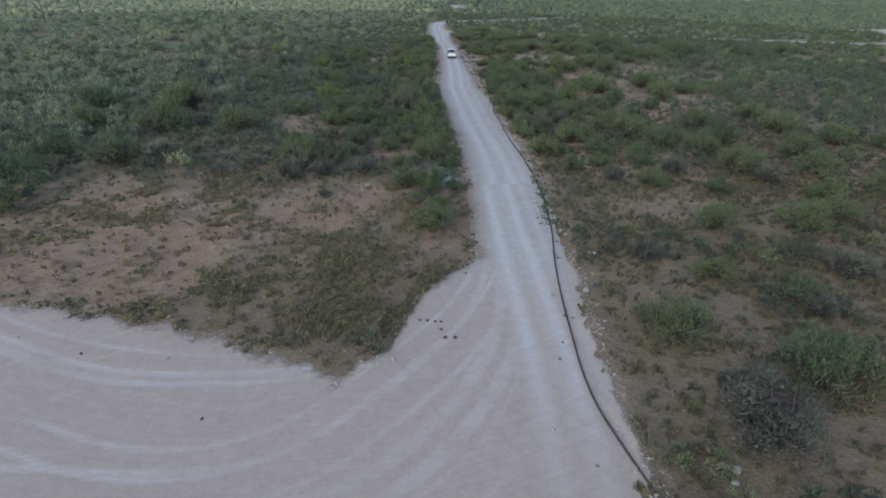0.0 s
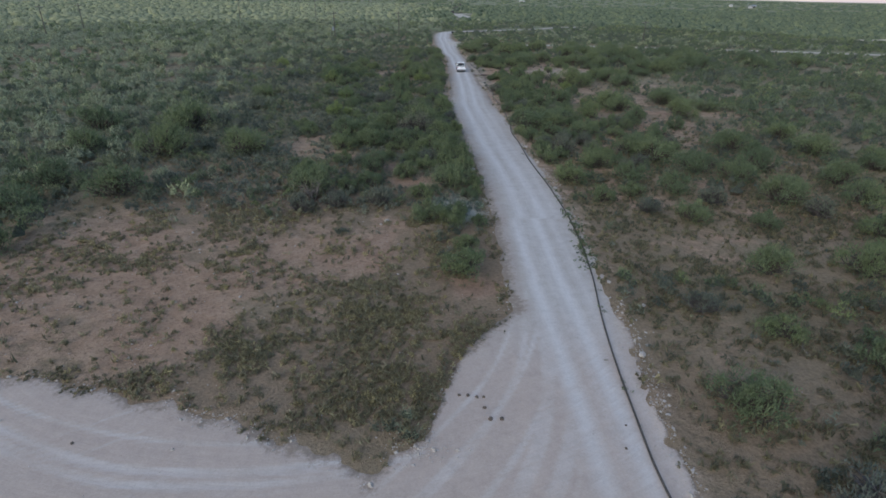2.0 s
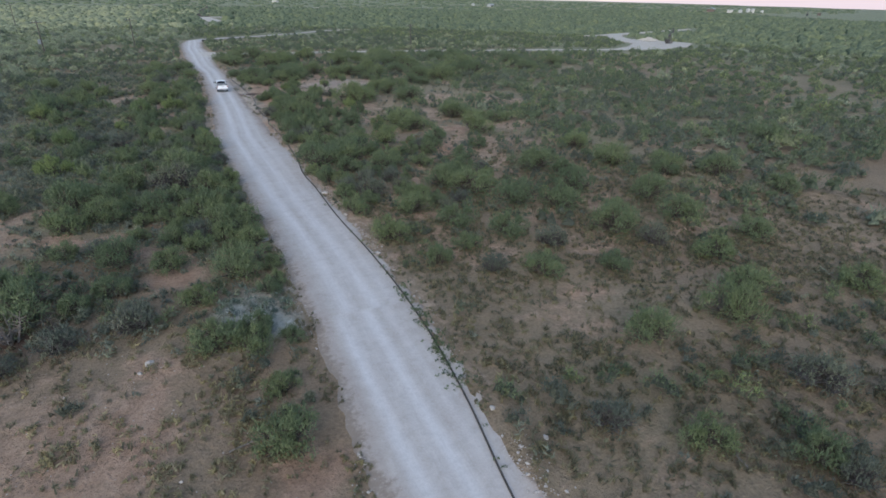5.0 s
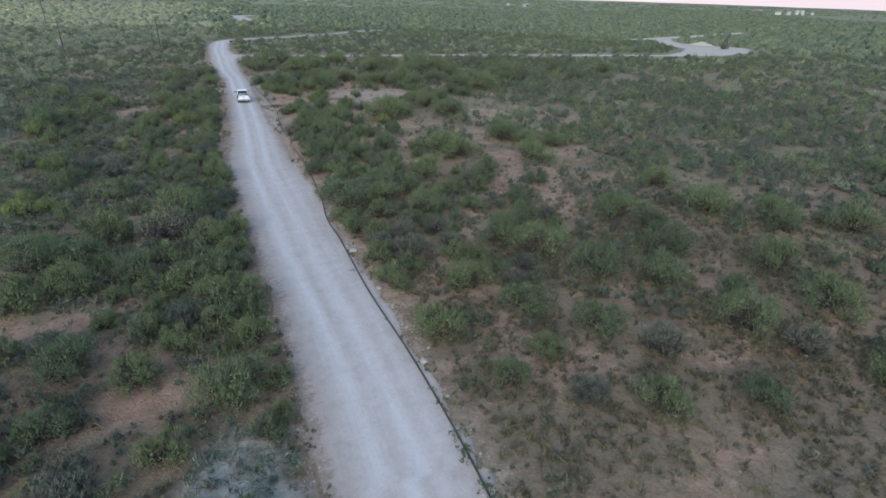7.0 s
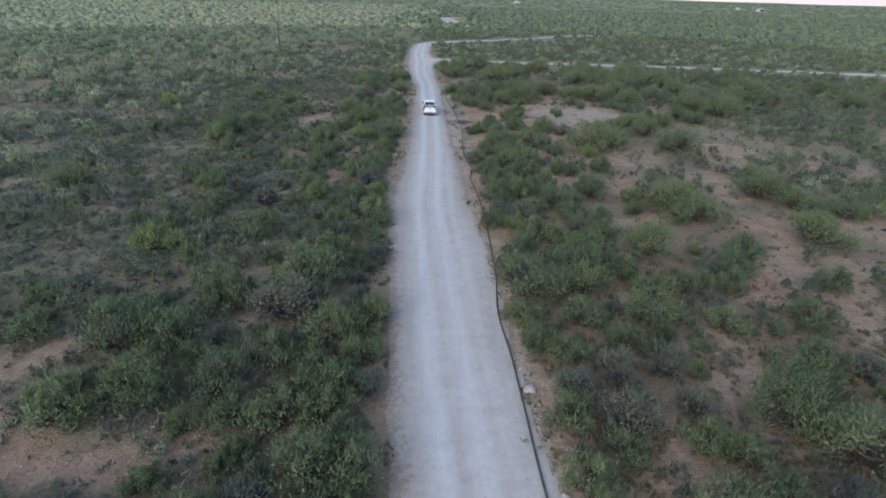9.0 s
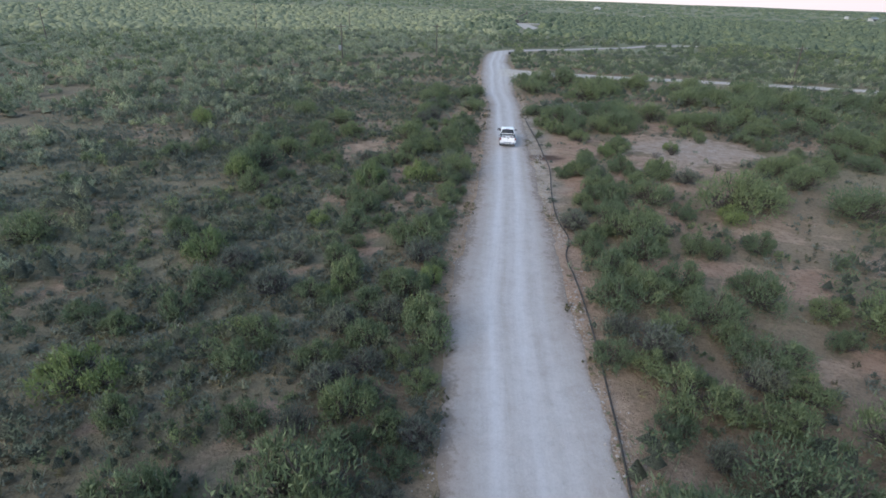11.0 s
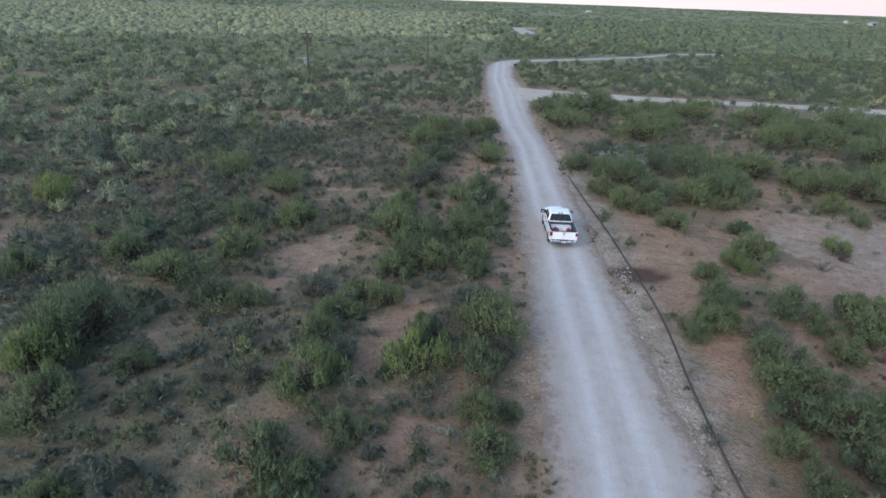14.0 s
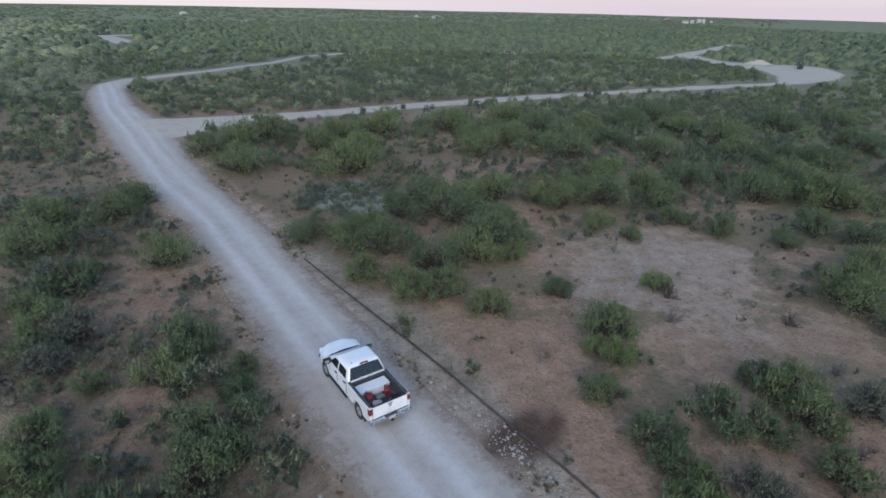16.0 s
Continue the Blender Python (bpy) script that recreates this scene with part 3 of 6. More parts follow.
def build_sheet(name, xs, ys, inside, material, label, rise=0.05):
    x, y, faces = grid_sheet(xs, ys)
    d = inside(x, y)
    keep = (d[faces] > -0.9).any(1)
    faces = faces[keep]
    used, faces = np.unique(faces, return_inverse=True)
    faces = faces.reshape(-1, 4)
    x, y, d = x[used], y[used], d[used]
    base = height(x, y) * step(1.5, -2.0, d)
    z = base + rise * step(-0.35, 0.9, d) * np.where((y < 31) & (x < 2), 0.5, 1.0) - 0.16 * step(0.0, -0.8, d) + 0.02 * (fbm(x, y, 6.0, 51, 2) - 0.5)
    left, right = np.interp(y, LEFT_Y, LEFT_X), np.interp(y, RIGHT_Y, RIGHT_X)
    centre = np.where(y > 45, left + (right - left) * 0.47, 4.9)
    centre = centre + 0.35 * np.sin(y * 0.06) + 0.5 * (vnoise(y, y * 0, 18, 52) - 0.5)
    track = np.exp(-((np.abs(x - centre) - 0.85) / 0.48) ** 2)
    track = np.maximum(track, 0.4 * np.exp(-((np.abs(x - centre - 1.2) - 0.85) / 0.40) ** 2))
    across = x - centre
    # wheel marks that sweep from the yard into the road
    sweep = np.hypot(x + 9, (y - 44) * 1.0)
    marks = np.zeros(np.shape(x))
    if name == "road":
        for spine, weight in WHEEL_MARKS:
            marks = np.maximum(marks, weight * step(0.0, 0.16, inside_strip(x, y, spine)) * np.clip(2.0 * fbm(x, y, 3.0, 54) - 0.32, 0, 1))
    track = np.maximum(np.where(y < 30, track * step(8, 24, y), track), marks)
    z = z - 0.015 * track
    turn = np.arctan2(y - 44, x + 9) * 28
    # the road's east side is firm and pale right up to its stony berm
    d = d + 1.3 * step(0.2, 1.6, x - centre) * step(94, 80, y) * step(-0.25, 0.1, d)
    yard = step(33, 24, y)
    ob = sheet_object(name, np.stack([x, y, z], 1), faces, material, True, inset=d, track=track, across=across, along=y, sweep=sweep, round=turn, yard=yard)
    return tagged(ob, label, "road", kind="structure")


build_ground()
build_sheet("road", np.concatenate([np.arange(-62, -28, 0.4), np.arange(-28, 9, 0.19), np.arange(9, 75, 0.4)]), np.concatenate([np.arange(-40, 8, 1.0), np.arange(8, 33, 0.16), np.arange(33, 160, 0.38), np.arange(160, 296, 0.6)]), in_road, ROAD, "pale grey caliche dirt road with wheel tracks and a wide yard")
build_sheet("branch_road", np.concatenate([np.arange(-8, 20, 0.6), np.arange(20, 280, 1.1)]), np.arange(165, 300, 0.7), in_branch, GRAVEL, "pale gravel side road to a well pad", 0.06)
build_sheet("far_pad", np.arange(-12, 150, 1.5), np.arange(340, 612, 1.5), in_branch, GRAVEL, "pale bare gravel pad of a distant well", 0.08)


# ---- pickup truck ----
def extruded(outline, x0, x1, bevel=0.0, pinch=0.0):
    """A side outline of (y, z) drawn out from x0 to x1; pinch pulls the upper points inward."""
    bm = bmesh.new()
    loops = []
    for x in (x0, x1):
        loops.append([bm.verts.new((x, y, z)) for y, z in outline])
    n = len(outline)
    bm.faces.new(loops[0][::-1])
    bm.faces.new(loops[1])
    for k in range(n):
        bm.faces.new((loops[0][k], loops[0][(k + 1) % n], loops[1][(k + 1) % n], loops[1][k]))
    bmesh.ops.recalc_face_normals(bm, faces=bm.faces)
    if pinch:
        top = max(z for _, z in outline)
        low = min(z for _, z in outline)
        for v in bm.verts:
            v.co.x *= 1 - pinch * max(0, (v.co.z - low) / (top - low) - 0.45)
    for v in bm.verts:
        if v.co.y > 2.3:
            v.co.x *= 1 - 0.20 * min(1, (v.co.y - 2.3) / 0.5) ** 1.6
    if bevel:
        bmesh.ops.bevel(bm, geom=list(bm.edges), offset=bevel, segments=2, profile=0.6, affect="EDGES", clamp_overlap=True)
    return bm


def arch(cy, r, z0, steps=9):
    """Points of a wheel arch, from back to front, that starts and ends at the sill height z0."""
    a0 = math.asin((z0 - 0.42) / r)
    return [(cy - r * math.cos(a0 + (math.pi - 2 * a0) * k / steps), 0.42 + r * math.sin(a0 + (math.pi - 2 * a0) * k / steps)) for k in range(steps + 1)]


def panel(name, corners, depth, material, parent, label=""):
    """A flat pane between four corners, with a thickness along its normal."""
    bm = bmesh.new()
    c = [Vector(p) for p in corners]
    n = (c[1] - c[0]).cross(c[3] - c[0]).normalized() * depth
    a, b = [bm.verts.new(p) for p in c], [bm.verts.new(p + n) for p in c]
    bm.faces.new(a[::-1]), bm.faces.new(b)
    for k in range(4):
        bm.faces.new((a[k], a[(k + 1) % 4], b[(k + 1) % 4], b[k]))
    bmesh.ops.recalc_face_normals(bm, faces=bm.faces)
    return part(name, bm, material, parent, label)


def smooth_part(ob):
    for p in ob.data.polygons:
        p.use_smooth = True
    return ob


def build_pickup(m):
    car = thing("pickup_truck", "white pickup truck with an open loaded bed on the dirt road", "truck", m=m)
    front = arch(1.83, 0.47, 0.50)
    outline = [(-0.74, 0.50)] + front + [(2.62, 0.50), (2.78, 0.58), (2.82, 0.80), (2.78, 0.98), (2.66, 1.08), (2.40, 1.10), (1.95, 1.15), (1.60, 1.20), (1.44, 1.235), (-0.74, 1.27)]
    body = part("body", extruded(outline, -1.0, 1.0, 0.035, 0.10), WHITE, car)
    # cab: a tapered greenhouse with rounded corners
    bm = bmesh.new()
    rings = [(1.22, 1.68, -0.76, 0.955), (1.45, 1.30, -0.669, 0.90), (1.70, 0.88, -0.541, 0.825), (1.82, 0.68, -0.48, 0.775), (1.875, 0.56, -0.40, 0.70), (1.905, 0.36, -0.25, 0.53)]
    loops = []
    for z, yf, yb, hw in rings:
        ring, c = [], 0.10
        for sx, sy in ((1, 1), (-1, 1), (-1, -1), (1, -1)):
            ye = yf if sy > 0 else yb
            pts = [(sx * hw, ye - sy * c), (sx * (hw - 0.03), ye - sy * 0.03), (sx * (hw - c), ye)]
            ring += [bm.verts.new((px, py, z + (0.012 if abs(px) < hw else 0))) for px, py in (pts if sx * sy > 0 else pts[::-1])]
        loops.append(ring)
    for a, b in zip(loops, loops[1:]):
        for k in range(12):
            bm.faces.new((a[k], a[(k + 1) % 12], b[(k + 1) % 12], b[k]))
    bm.faces.new(loops[-1])
    bmesh.ops.recalc_face_normals(bm, faces=bm.faces)
    smooth_part(part("cab", bm, WHITE, car))
    # roof ribs and the seam of the windscreen
    panel("windshield", [(-0.84, 1.61, 1.27), (0.84, 1.61, 1.27), (0.70, 0.88, 1.715), (-0.70, 0.88, 1.715)], 0.014, GLASS, car, "tinted windshield")
    bm = bmesh.new()
    for k in range(12):
        a, b = -0.9 + 0.15 * k, -0.75 + 0.15 * k
        add_box(bm, (a, 1.60, 1.20), (b, 1.80, 1.275))
    for v in bm.verts:
        v.co.y -= 0.22 * v.co.x ** 2
    part("cowl", bm, BLACK, car, "black wiper cowl")
    # crowned hood that narrows and drops towards the front
    bm = bmesh.new()
    top = []
    for j in range(11):
        t, row = j / 10, []
        for k in range(15):
            u = -1 + k / 7
            half = 0.955 - 0.17 * t ** 2.2
            y = 1.76 + 1.08 * t - 0.22 * (u * half) ** 2 - 0.10 * u ** 4 * t
            z = 1.250 + 0.045 * (1 - u * u) - 0.055 * t - 0.20 * max(0, t - 0.78) ** 2 * 9 - 0.11 * u ** 6 + 0.012 * (abs(abs(u) - 0.45) < 0.1)
            row.append(bm.verts.new((u * half, y, z)))
        top.append(row)
    for a, b in zip(top, top[1:]):
        for k in range(14):
            bm.faces.new((a[k], a[k + 1], b[k + 1], b[k]))
    rim = [e for e in bm.edges if e.is_boundary]
    low = bmesh.ops.extrude_edge_only(bm, edges=rim)["geom"]
    for v in low:
        if isinstance(v, bmesh.types.BMVert):
            v.co.z = 1.0
    bmesh.ops.recalc_face_normals(bm, faces=bm.faces)
    smooth_part(part("hood", bm, WHITE, car))
    panel("rear_window", [(0.86, -0.750, 1.325), (-0.86, -0.750, 1.325), (-0.695, -0.508, 1.80), (0.695, -0.508, 1.80)], 0.016, GLASS, car, "dark tinted rear window")
    for s in (-1, 1):
        flip = (lambda q: q) if s > 0 else (lambda q: q[::-1])
        panel("front_side_window", flip([(s * 0.943, 1.24, 1.30), (s * 0.943, 0.40, 1.30), (s * 0.832, 0.42, 1.70), (s * 0.834, 0.78, 1.69)][::-1]), -0.024, GLASS, car)
        panel("rear_side_window", flip([(s * 0.943, 0.30, 1.30), (s * 0.943, -0.46, 1.30), (s * 0.834, -0.36, 1.69), (s * 0.832, 0.32, 1.70)][::-1]), -0.024, GLASS, car)
        for y0 in (0.40, -0.50):
            box_part("door_handle", (s * 0.985, y0, 1.10), (s * 1.015, y0 + 0.17, 1.135), BLACK, car, 0.008)
        for y0 in (1.22, 0.37, -0.60):
            box_part("door_gap", (s * 0.986, y0, 0.60), (s * 1.001, y0 + 0.012, 1.22), BLACK, car)
        mirror = box_part("side_mirror", (s * 0.95, 1.12, 1.26), (s * 1.26, 1.26, 1.46), BLACK, car, 0.03, label="black door mirror")
        panel("mirror_glass", [(s * 1.04, 1.117, 1.29), (s * 1.23, 1.117, 1.29), (s * 1.23, 1.117, 1.43), (s * 1.04, 1.117, 1.43)], 0.004 * s, CHROME, mirror)
        head = box_part("headlight", (s * 0.52, 2.62, 0.82), (s * 0.80, 2.82, 0.98), LAMP_CLEAR, car, 0.03)
        box_part("tail_light", (s * 0.865, -2.90, 0.98), (s * 1.008, -2.76, 1.26), LAMP_RED, car, 0.02, label="red tail light")
        # bed sides with their arches and rail caps
        rear = arch(-1.74, 0.47, 0.52)
        side = [(-2.86, 0.66)] + [(-2.60, 0.52)] + rear + [(-0.77, 0.52), (-0.77, 1.27), (-2.86, 1.30)]
        part("bed_side", extruded(side, s * 0.87, s * 1.0, 0.02), WHITE, car)
        box_part("rail_cap", (s * 0.86, -2.80, 1.285), (s * 0.965, -0.78, 1.315), LINER, car, 0.01)
        box_part("bed_inner_wall", (s * 0.835, -2.76, 0.72), (s * 0.872, -0.80, 1.27), LINER, car)
        box_part("wheel_house", (s * 0.55, -2.18, 0.72), (s * 0.84, -1.30, 0.96), LINER, car, 0.05)
        box_part("mud_flap", (s * 0.72, -2.30, 0.22), (s * 0.98, -2.27, 0.55), BLACK, car)
        box_part("running_board", (s * 0.90, -0.60, 0.38), (s * 1.03, 1.30, 0.44), BLACK, car, 0.015)
        for cy in (1.83, -1.74):
            wheel = smooth_part(part("wheel", wheel_mesh(s), TYRE, car, "dusty black tyre on a steel rim"))
            wheel.location = (s * 0.86, cy, 0.40)
            rim = part("rim", rim_mesh(s), STEEL, wheel)
            hub = rod_part("hub", (s * 0.10, 0, 0), (s * 0.145, 0, 0), 0.055, CHROME, wheel)
    box_part("chassis", (-0.80, -2.55, 0.34), (0.80, 2.45, 0.56), BLACK, car, 0.02)
    for cy in (1.83, -1.74):
        rod_part("axle", (-0.78, cy, 0.40), (0.78, cy, 0.40), 0.06, BLACK, car)
    box_part("bed_floor", (-0.87, -2.80, 0.68), (0.87, -0.78, 0.73), LINER, car)
    box_part("bed_headboard", (-0.87, -0.82, 0.72), (0.87, -0.765, 1.30), LINER, car)
    box_part("headboard_rail", (-0.93, -0.825, 1.275), (0.93, -0.775, 1.310), WHITE, car, 0.012)
    gate = box_part("tailgate", (-0.855, -2.875, 0.68), (0.855, -2.785, 1.30), WHITE, car, 0.025)
    box_part("tailgate_cap", (-0.84, -2.87, 1.297), (0.84, -2.79, 1.315), BLACK, gate, 0.006)
    box_part("badge", (-0.07, -2.892, 1.06), (0.07, -2.874, 1.17), STEEL, gate, 0.02, taper=(0.7, 1), label="small grey emblem on the tailgate")
    box_part("gate_handle", (-0.12, -2.888, 1.195), (0.12, -2.874, 1.235), BLACK, gate, 0.006)
    box_part("gate_liner", (-0.84, -2.787, 0.73), (0.84, -2.770, 1.27), LINER, gate)
    bumper = box_part("rear_bumper", (-0.985, -3.03, 0.48), (0.985, -2.86, 0.655), CHROME, car, 0.03, label="chrome rear step bumper")
    box_part("step_pad", (-0.30, -3.01, 0.653), (0.30, -2.90, 0.664), LINER, bumper)
    box_part("hitch", (-0.06, -3.10, 0.40), (0.06, -2.80, 0.48), BLACK, bumper)
    plate = box_part("license_plate", (-0.155, -3.043, 0.50), (0.155, -3.028, 0.64), PALE_PAINT, bumper, label="pale plain number plate")
    front_bumper = box_part("front_bumper", (-0.90, 2.70, 0.44), (0.90, 2.93, 0.68), CHROME, car, 0.09)
    box_part("grille", (-0.52, 2.78, 0.70), (0.52, 2.85, 0.98), CHROME, car, 0.02)
    stop = box_part("brake_light", (-0.20, -0.52, 1.825), (0.20, -0.42, 1.872), LAMP_RED, car, 0.012, label="red high brake light on the cab")
    box_part("clear_lens", (-0.05, -0.530, 1.832), (0.05, -0.515, 1.862), LAMP_CLEAR, stop)
    rod_part("antenna", (0.86, 1.62, 1.16), (0.86, 1.50, 1.78), 0.008, BLACK, car, 0.004, 5)
    box_part("roof_marker", (-0.56, -0.32, 1.885), (-0.50, -0.25, 1.912), BLACK, car, 0.006)
    return car


def wheel_mesh(s):
    bm = bmesh.new()
    prof = [(-0.12, 0.25), (-0.14, 0.33), (-0.12, 0.385), (-0.08, 0.40), (0.08, 0.40), (0.12, 0.385), (0.14, 0.33), (0.12, 0.25), (0.06, 0.23)]
    rings = []
    for k in range(24):
        a = 2 * math.pi * k / 24
        rings.append([bm.verts.new((s * px, r * math.cos(a), r * math.sin(a))) for px, r in prof])
    for k in range(24):
        p, q = rings[k], rings[(k + 1) % 24]
        for j in range(len(prof) - 1):
            bm.faces.new((p[j], p[j + 1], q[j + 1], q[j]))
    bmesh.ops.recalc_face_normals(bm, faces=bm.faces)
    return bm


def rim_mesh(s):
    bm = bmesh.new()
    add_rod(bm, (s * -0.02, 0, 0), (s * 0.07, 0, 0), 0.245, 0.245, 24)
    for k in range(5):
        a = 2 * math.pi * k / 5
        add_rod(bm, (s * 0.09, 0.05 * math.cos(a), 0.05 * math.sin(a)), (s * 0.09, 0.22 * math.cos(a), 0.22 * math.sin(a)), 0.045, 0.03, 6)
    return bm


TRUCK = pose(2.85, 130.32, 0.035, 0, 0, 1.7) @ Matrix.Scale(0.935, 4)
build_pickup(TRUCK)


def on_truck(x, y, z, turn=0):
    return TRUCK @ pose(x, y, z, 0, 0, turn)


def build_toolbox():
    box = thing("toolbox", "white steel crossbed toolbox lying in the pickup bed", "toolbox", m=on_truck(0.0, -1.24, 0.73))
    box_part("case", (-0.74, -0.27, 0.0), (0.74, 0.27, 0.31), WHITE, box, 0.02)
    box_part("lid", (-0.76, -0.29, 0.31), (0.76, 0.29, 0.39), WHITE, box, 0.025, label="white lid")
    for x in (-0.5, 0.5):
        box_part("latch", (x - 0.06, -0.302, 0.22), (x + 0.06, -0.26, 0.34), BLACK, box, 0.01)
    return box


def build_fuel_can(m, r):
    can = thing("fuel_can", "red plastic fuel can in the pickup bed", "fuel can", "fuel cans in the bed", m)
    bm = bmesh.new()
    for z0, z1, a, b in ((0.0, 0.06, 0.94, 1.0), (0.06, 0.26, 1.0, 1.0), (0.26, 0.34, 1.0, 0.72), (0.34, 0.37, 0.72, 0.3)):
        add_rod(bm, (0, 0, z0), (0, 0, z1), r * a, r * b, 20)
    bmesh.ops.remove_doubles(bm, verts=bm.verts, dist=0.001)
    part("can_body", bm, RED, can)
    bm = bmesh.new()
    for a, b in (((-0.10, 0, 0.33), (-0.10, 0, 0.42)), ((-0.10, 0, 0.42), (0.08, 0, 0.42)), ((0.08, 0, 0.42), (0.08, 0, 0.33))):
        add_rod(bm, a, b, 0.016, 0.016, 6)
    part("handle", bm, RED, can)
    rod_part("spout", (0, r * 0.4, 0.33), (0, r * 0.9, 0.46), 0.024, BLACK, can, 0.015)
    return can


build_toolbox()
build_fuel_can(on_truck(-0.42, -1.74, 0.73, 20), 0.21)
build_fuel_can(on_truck(0.48, -1.76, 0.73, -30), 0.165)


def build_bed_clutter():
    tray = thing("tool_tray", "grey steel tool tray with tools in the pickup bed", "tool tray", m=on_truck(0.08, -1.80, 0.73, 8))
    box_part("tray", (-0.20, -0.16, 0), (0.20, 0.16, 0.10), STEEL, tray, 0.01)
    rod_part("tray_handle", (-0.2, 0, 0.17), (0.2, 0, 0.17), 0.012, BLACK, tray)
    for x in (-0.2, 0.2):
        rod_part("handle_post", (x, 0, 0.08), (x, 0, 0.175), 0.010, BLACK, tray)
    jack = thing("floor_jack", "dark steel jack and chain lying in the pickup bed", "jack", m=on_truck(0.25, -2.32, 0.73, 35))
    box_part("jack_frame", (-0.28, -0.10, 0.0), (0.28, 0.10, 0.12), BLACK, jack, 0.02)
    rod_part("jack_lever", (0.2, 0, 0.12), (-0.45, 0.05, 0.16), 0.018, STEEL, jack)
    sack = thing("sack", "pale crumpled sack lying in the pickup bed", "sack", m=on_truck(-0.28, -2.15, 0.73, -15))
    bm = bmesh.new()
    bmesh.ops.create_icosphere(bm, subdivisions=3, radius=1.0)
    for v in bm.verts:
        n = 1 + 0.25 * (noise.noise(v.co * 2.2))
        v.co = Vector((v.co.x * 0.24 * n, v.co.y * 0.16 * n, max(0, 0.09 + v.co.z * 0.10 * n)))
    part("cloth", bm, PALE_PAINT, sack)


build_bed_clutter()


# ---- black pipe beside the road ----
def build_pipe():
    run = [(9.6, 2), (8.6, 9), (7.7, 13.2), (7.2, 15.5), (6.8, 18), (6.9, 22.8), (7.4, 29.3), (8.3, 36), (8.75, 43), (8.6, 52), (8.0, 60.5), (7.85, 66), (7.75, 69.5), (7.5, 73.4), (7.8, 78.2), (7.9, 84.6), (7.75, 92), (7.5, 96), (7.25, 98.7), (7.7, 101.8), (7.2, 105.5), (7.1, 111.6), (7.4, 120), (7.0, 126), (6.75, 130), (6.35, 134), (5.8, 139.7), (5.4, 144.5)]
    curve = bpy.data.curves.new("pipeline", "CURVE")
    curve.dimensions, curve.bevel_depth, curve.bevel_resolution, curve.resolution_u = "3D", 0.05, 2, 8
    sp = curve.splines.new("BEZIER")
    sp.bezier_points.add(len(run) - 1)
    for k, (b, (x, y)) in enumerate(zip(sp.bezier_points, run)):
        h = float(height(x, y)) * 0.6 * float(step(95, 80, y) * 0.3 + step(80, 95, y))
        b.co = (x, y, max(h, 0.0) + 0.09)
        b.handle_left_type = b.handle_right_type = "AUTO"
    curve.materials.append(PIPE)
    ob = new("pipeline", curve)
    bpy.context.view_layer.update()
    me = bpy.data.meshes.new_from_object(ob.evaluated_get(bpy.context.evaluated_depsgraph_get()))
    bpy.data.objects.remove(ob)
    ob = new("pipeline", me)
    return tagged(ob, "black plastic pipe lying along the edge of the dirt road", "pipe")


build_pipe()


# ---- vegetation ----
def cards(centres, size, lean, aspect=0.4, up=0.35, r=rng, free=0.35):
    """Small leaf sprays: a triangle at every centre. Most lie on the crown like scales, facing outward along lean;
    the free share sticks out of it."""
    n = len(centres)
    face = lean + r.normal(0, 0.45, (n, 3))
    d = np.cross(face, r.normal(0, 1, (n, 3)))
    d /= np.linalg.norm(d, axis=1, keepdims=True) + 1e-9
    d[:, 2] += 0.35 * up
    loose = r.random(n) < free
    d[loose] = (lean + r.normal(0, 0.5, (n, 3)))[loose]
    d[loose, 2] += up
    d /= np.linalg.norm(d, axis=1, keepdims=True) + 1e-9
    side = np.cross(d, face)
    side /= np.linalg.norm(side, axis=1, keepdims=True) + 1e-9
    s = np.asarray(size)[:, None] * r.uniform(0.7, 1.4, (n, 1))
    a, b = centres - d * s * 0.5, centres + d * s * 0.5
    w = side * s * (np.asarray(aspect) * np.ones(n))[:, None] * 0.5
    v = np.stack([a - w, a + w, b], 1)
    return v.reshape(-1, 3), np.arange(3 * n).reshape(n, 3)


def lobe_cloud(count, lobes, r, spread, thin, fat):
    """Lobes of many crowns at once, each crown one unit in radius and height: x, y, z, radius of every lobe."""
    a, q = r.uniform(0, 2 * math.pi, (count, lobes)), np.sqrt(r.uniform(0, 1, (count, lobes))) * spread
    q[:, 0] *= 0.3
    w = r.uniform(thin, fat, (count, lobes))
    z = (0.98 - w) * (1.0 - 0.75 * q ** 1.6) * r.uniform(0.62, 1.0, (count, lobes))
    z[:, 0] = 0.95 - w[:, 0]
    squash = r.uniform(0.78, 1.12, (count, 2, 1))
    return np.stack([q * np.cos(a) * squash[:, 0], q * np.sin(a) * squash[:, 1], z, w], 2)


def crown_points(lob, owner, r, shell=0.62):
    """Leaf places on the upper shells of the lobes, and the ways out of them."""
    n = len(owner)
    pick = lob[owner, r.integers(0, lob.shape[1], n)]
    d = r.normal(0, 1, (n, 3))
    d[:, 2] += 0.55
    d /= np.linalg.norm(d, axis=1, keepdims=True)
    rad = pick[:, 3] * (shell + (1.08 - shell) * r.random(n)) * np.where(r.random(n) < 0.16, r.uniform(1.1, 1.7, n), 1.0)
    p = pick[:, :3] + d * rad[:, None]
    p[:, 2] = np.maximum(p[:, 2], 0.04 + 0.1 * r.random(n))
    return p, d


def mesh_of(name, verts, faces, material, **attrs):
    ob = sheet_object(name, verts, faces, material, False, **attrs)
    me = ob.data
    bpy.data.objects.remove(ob)
    return me


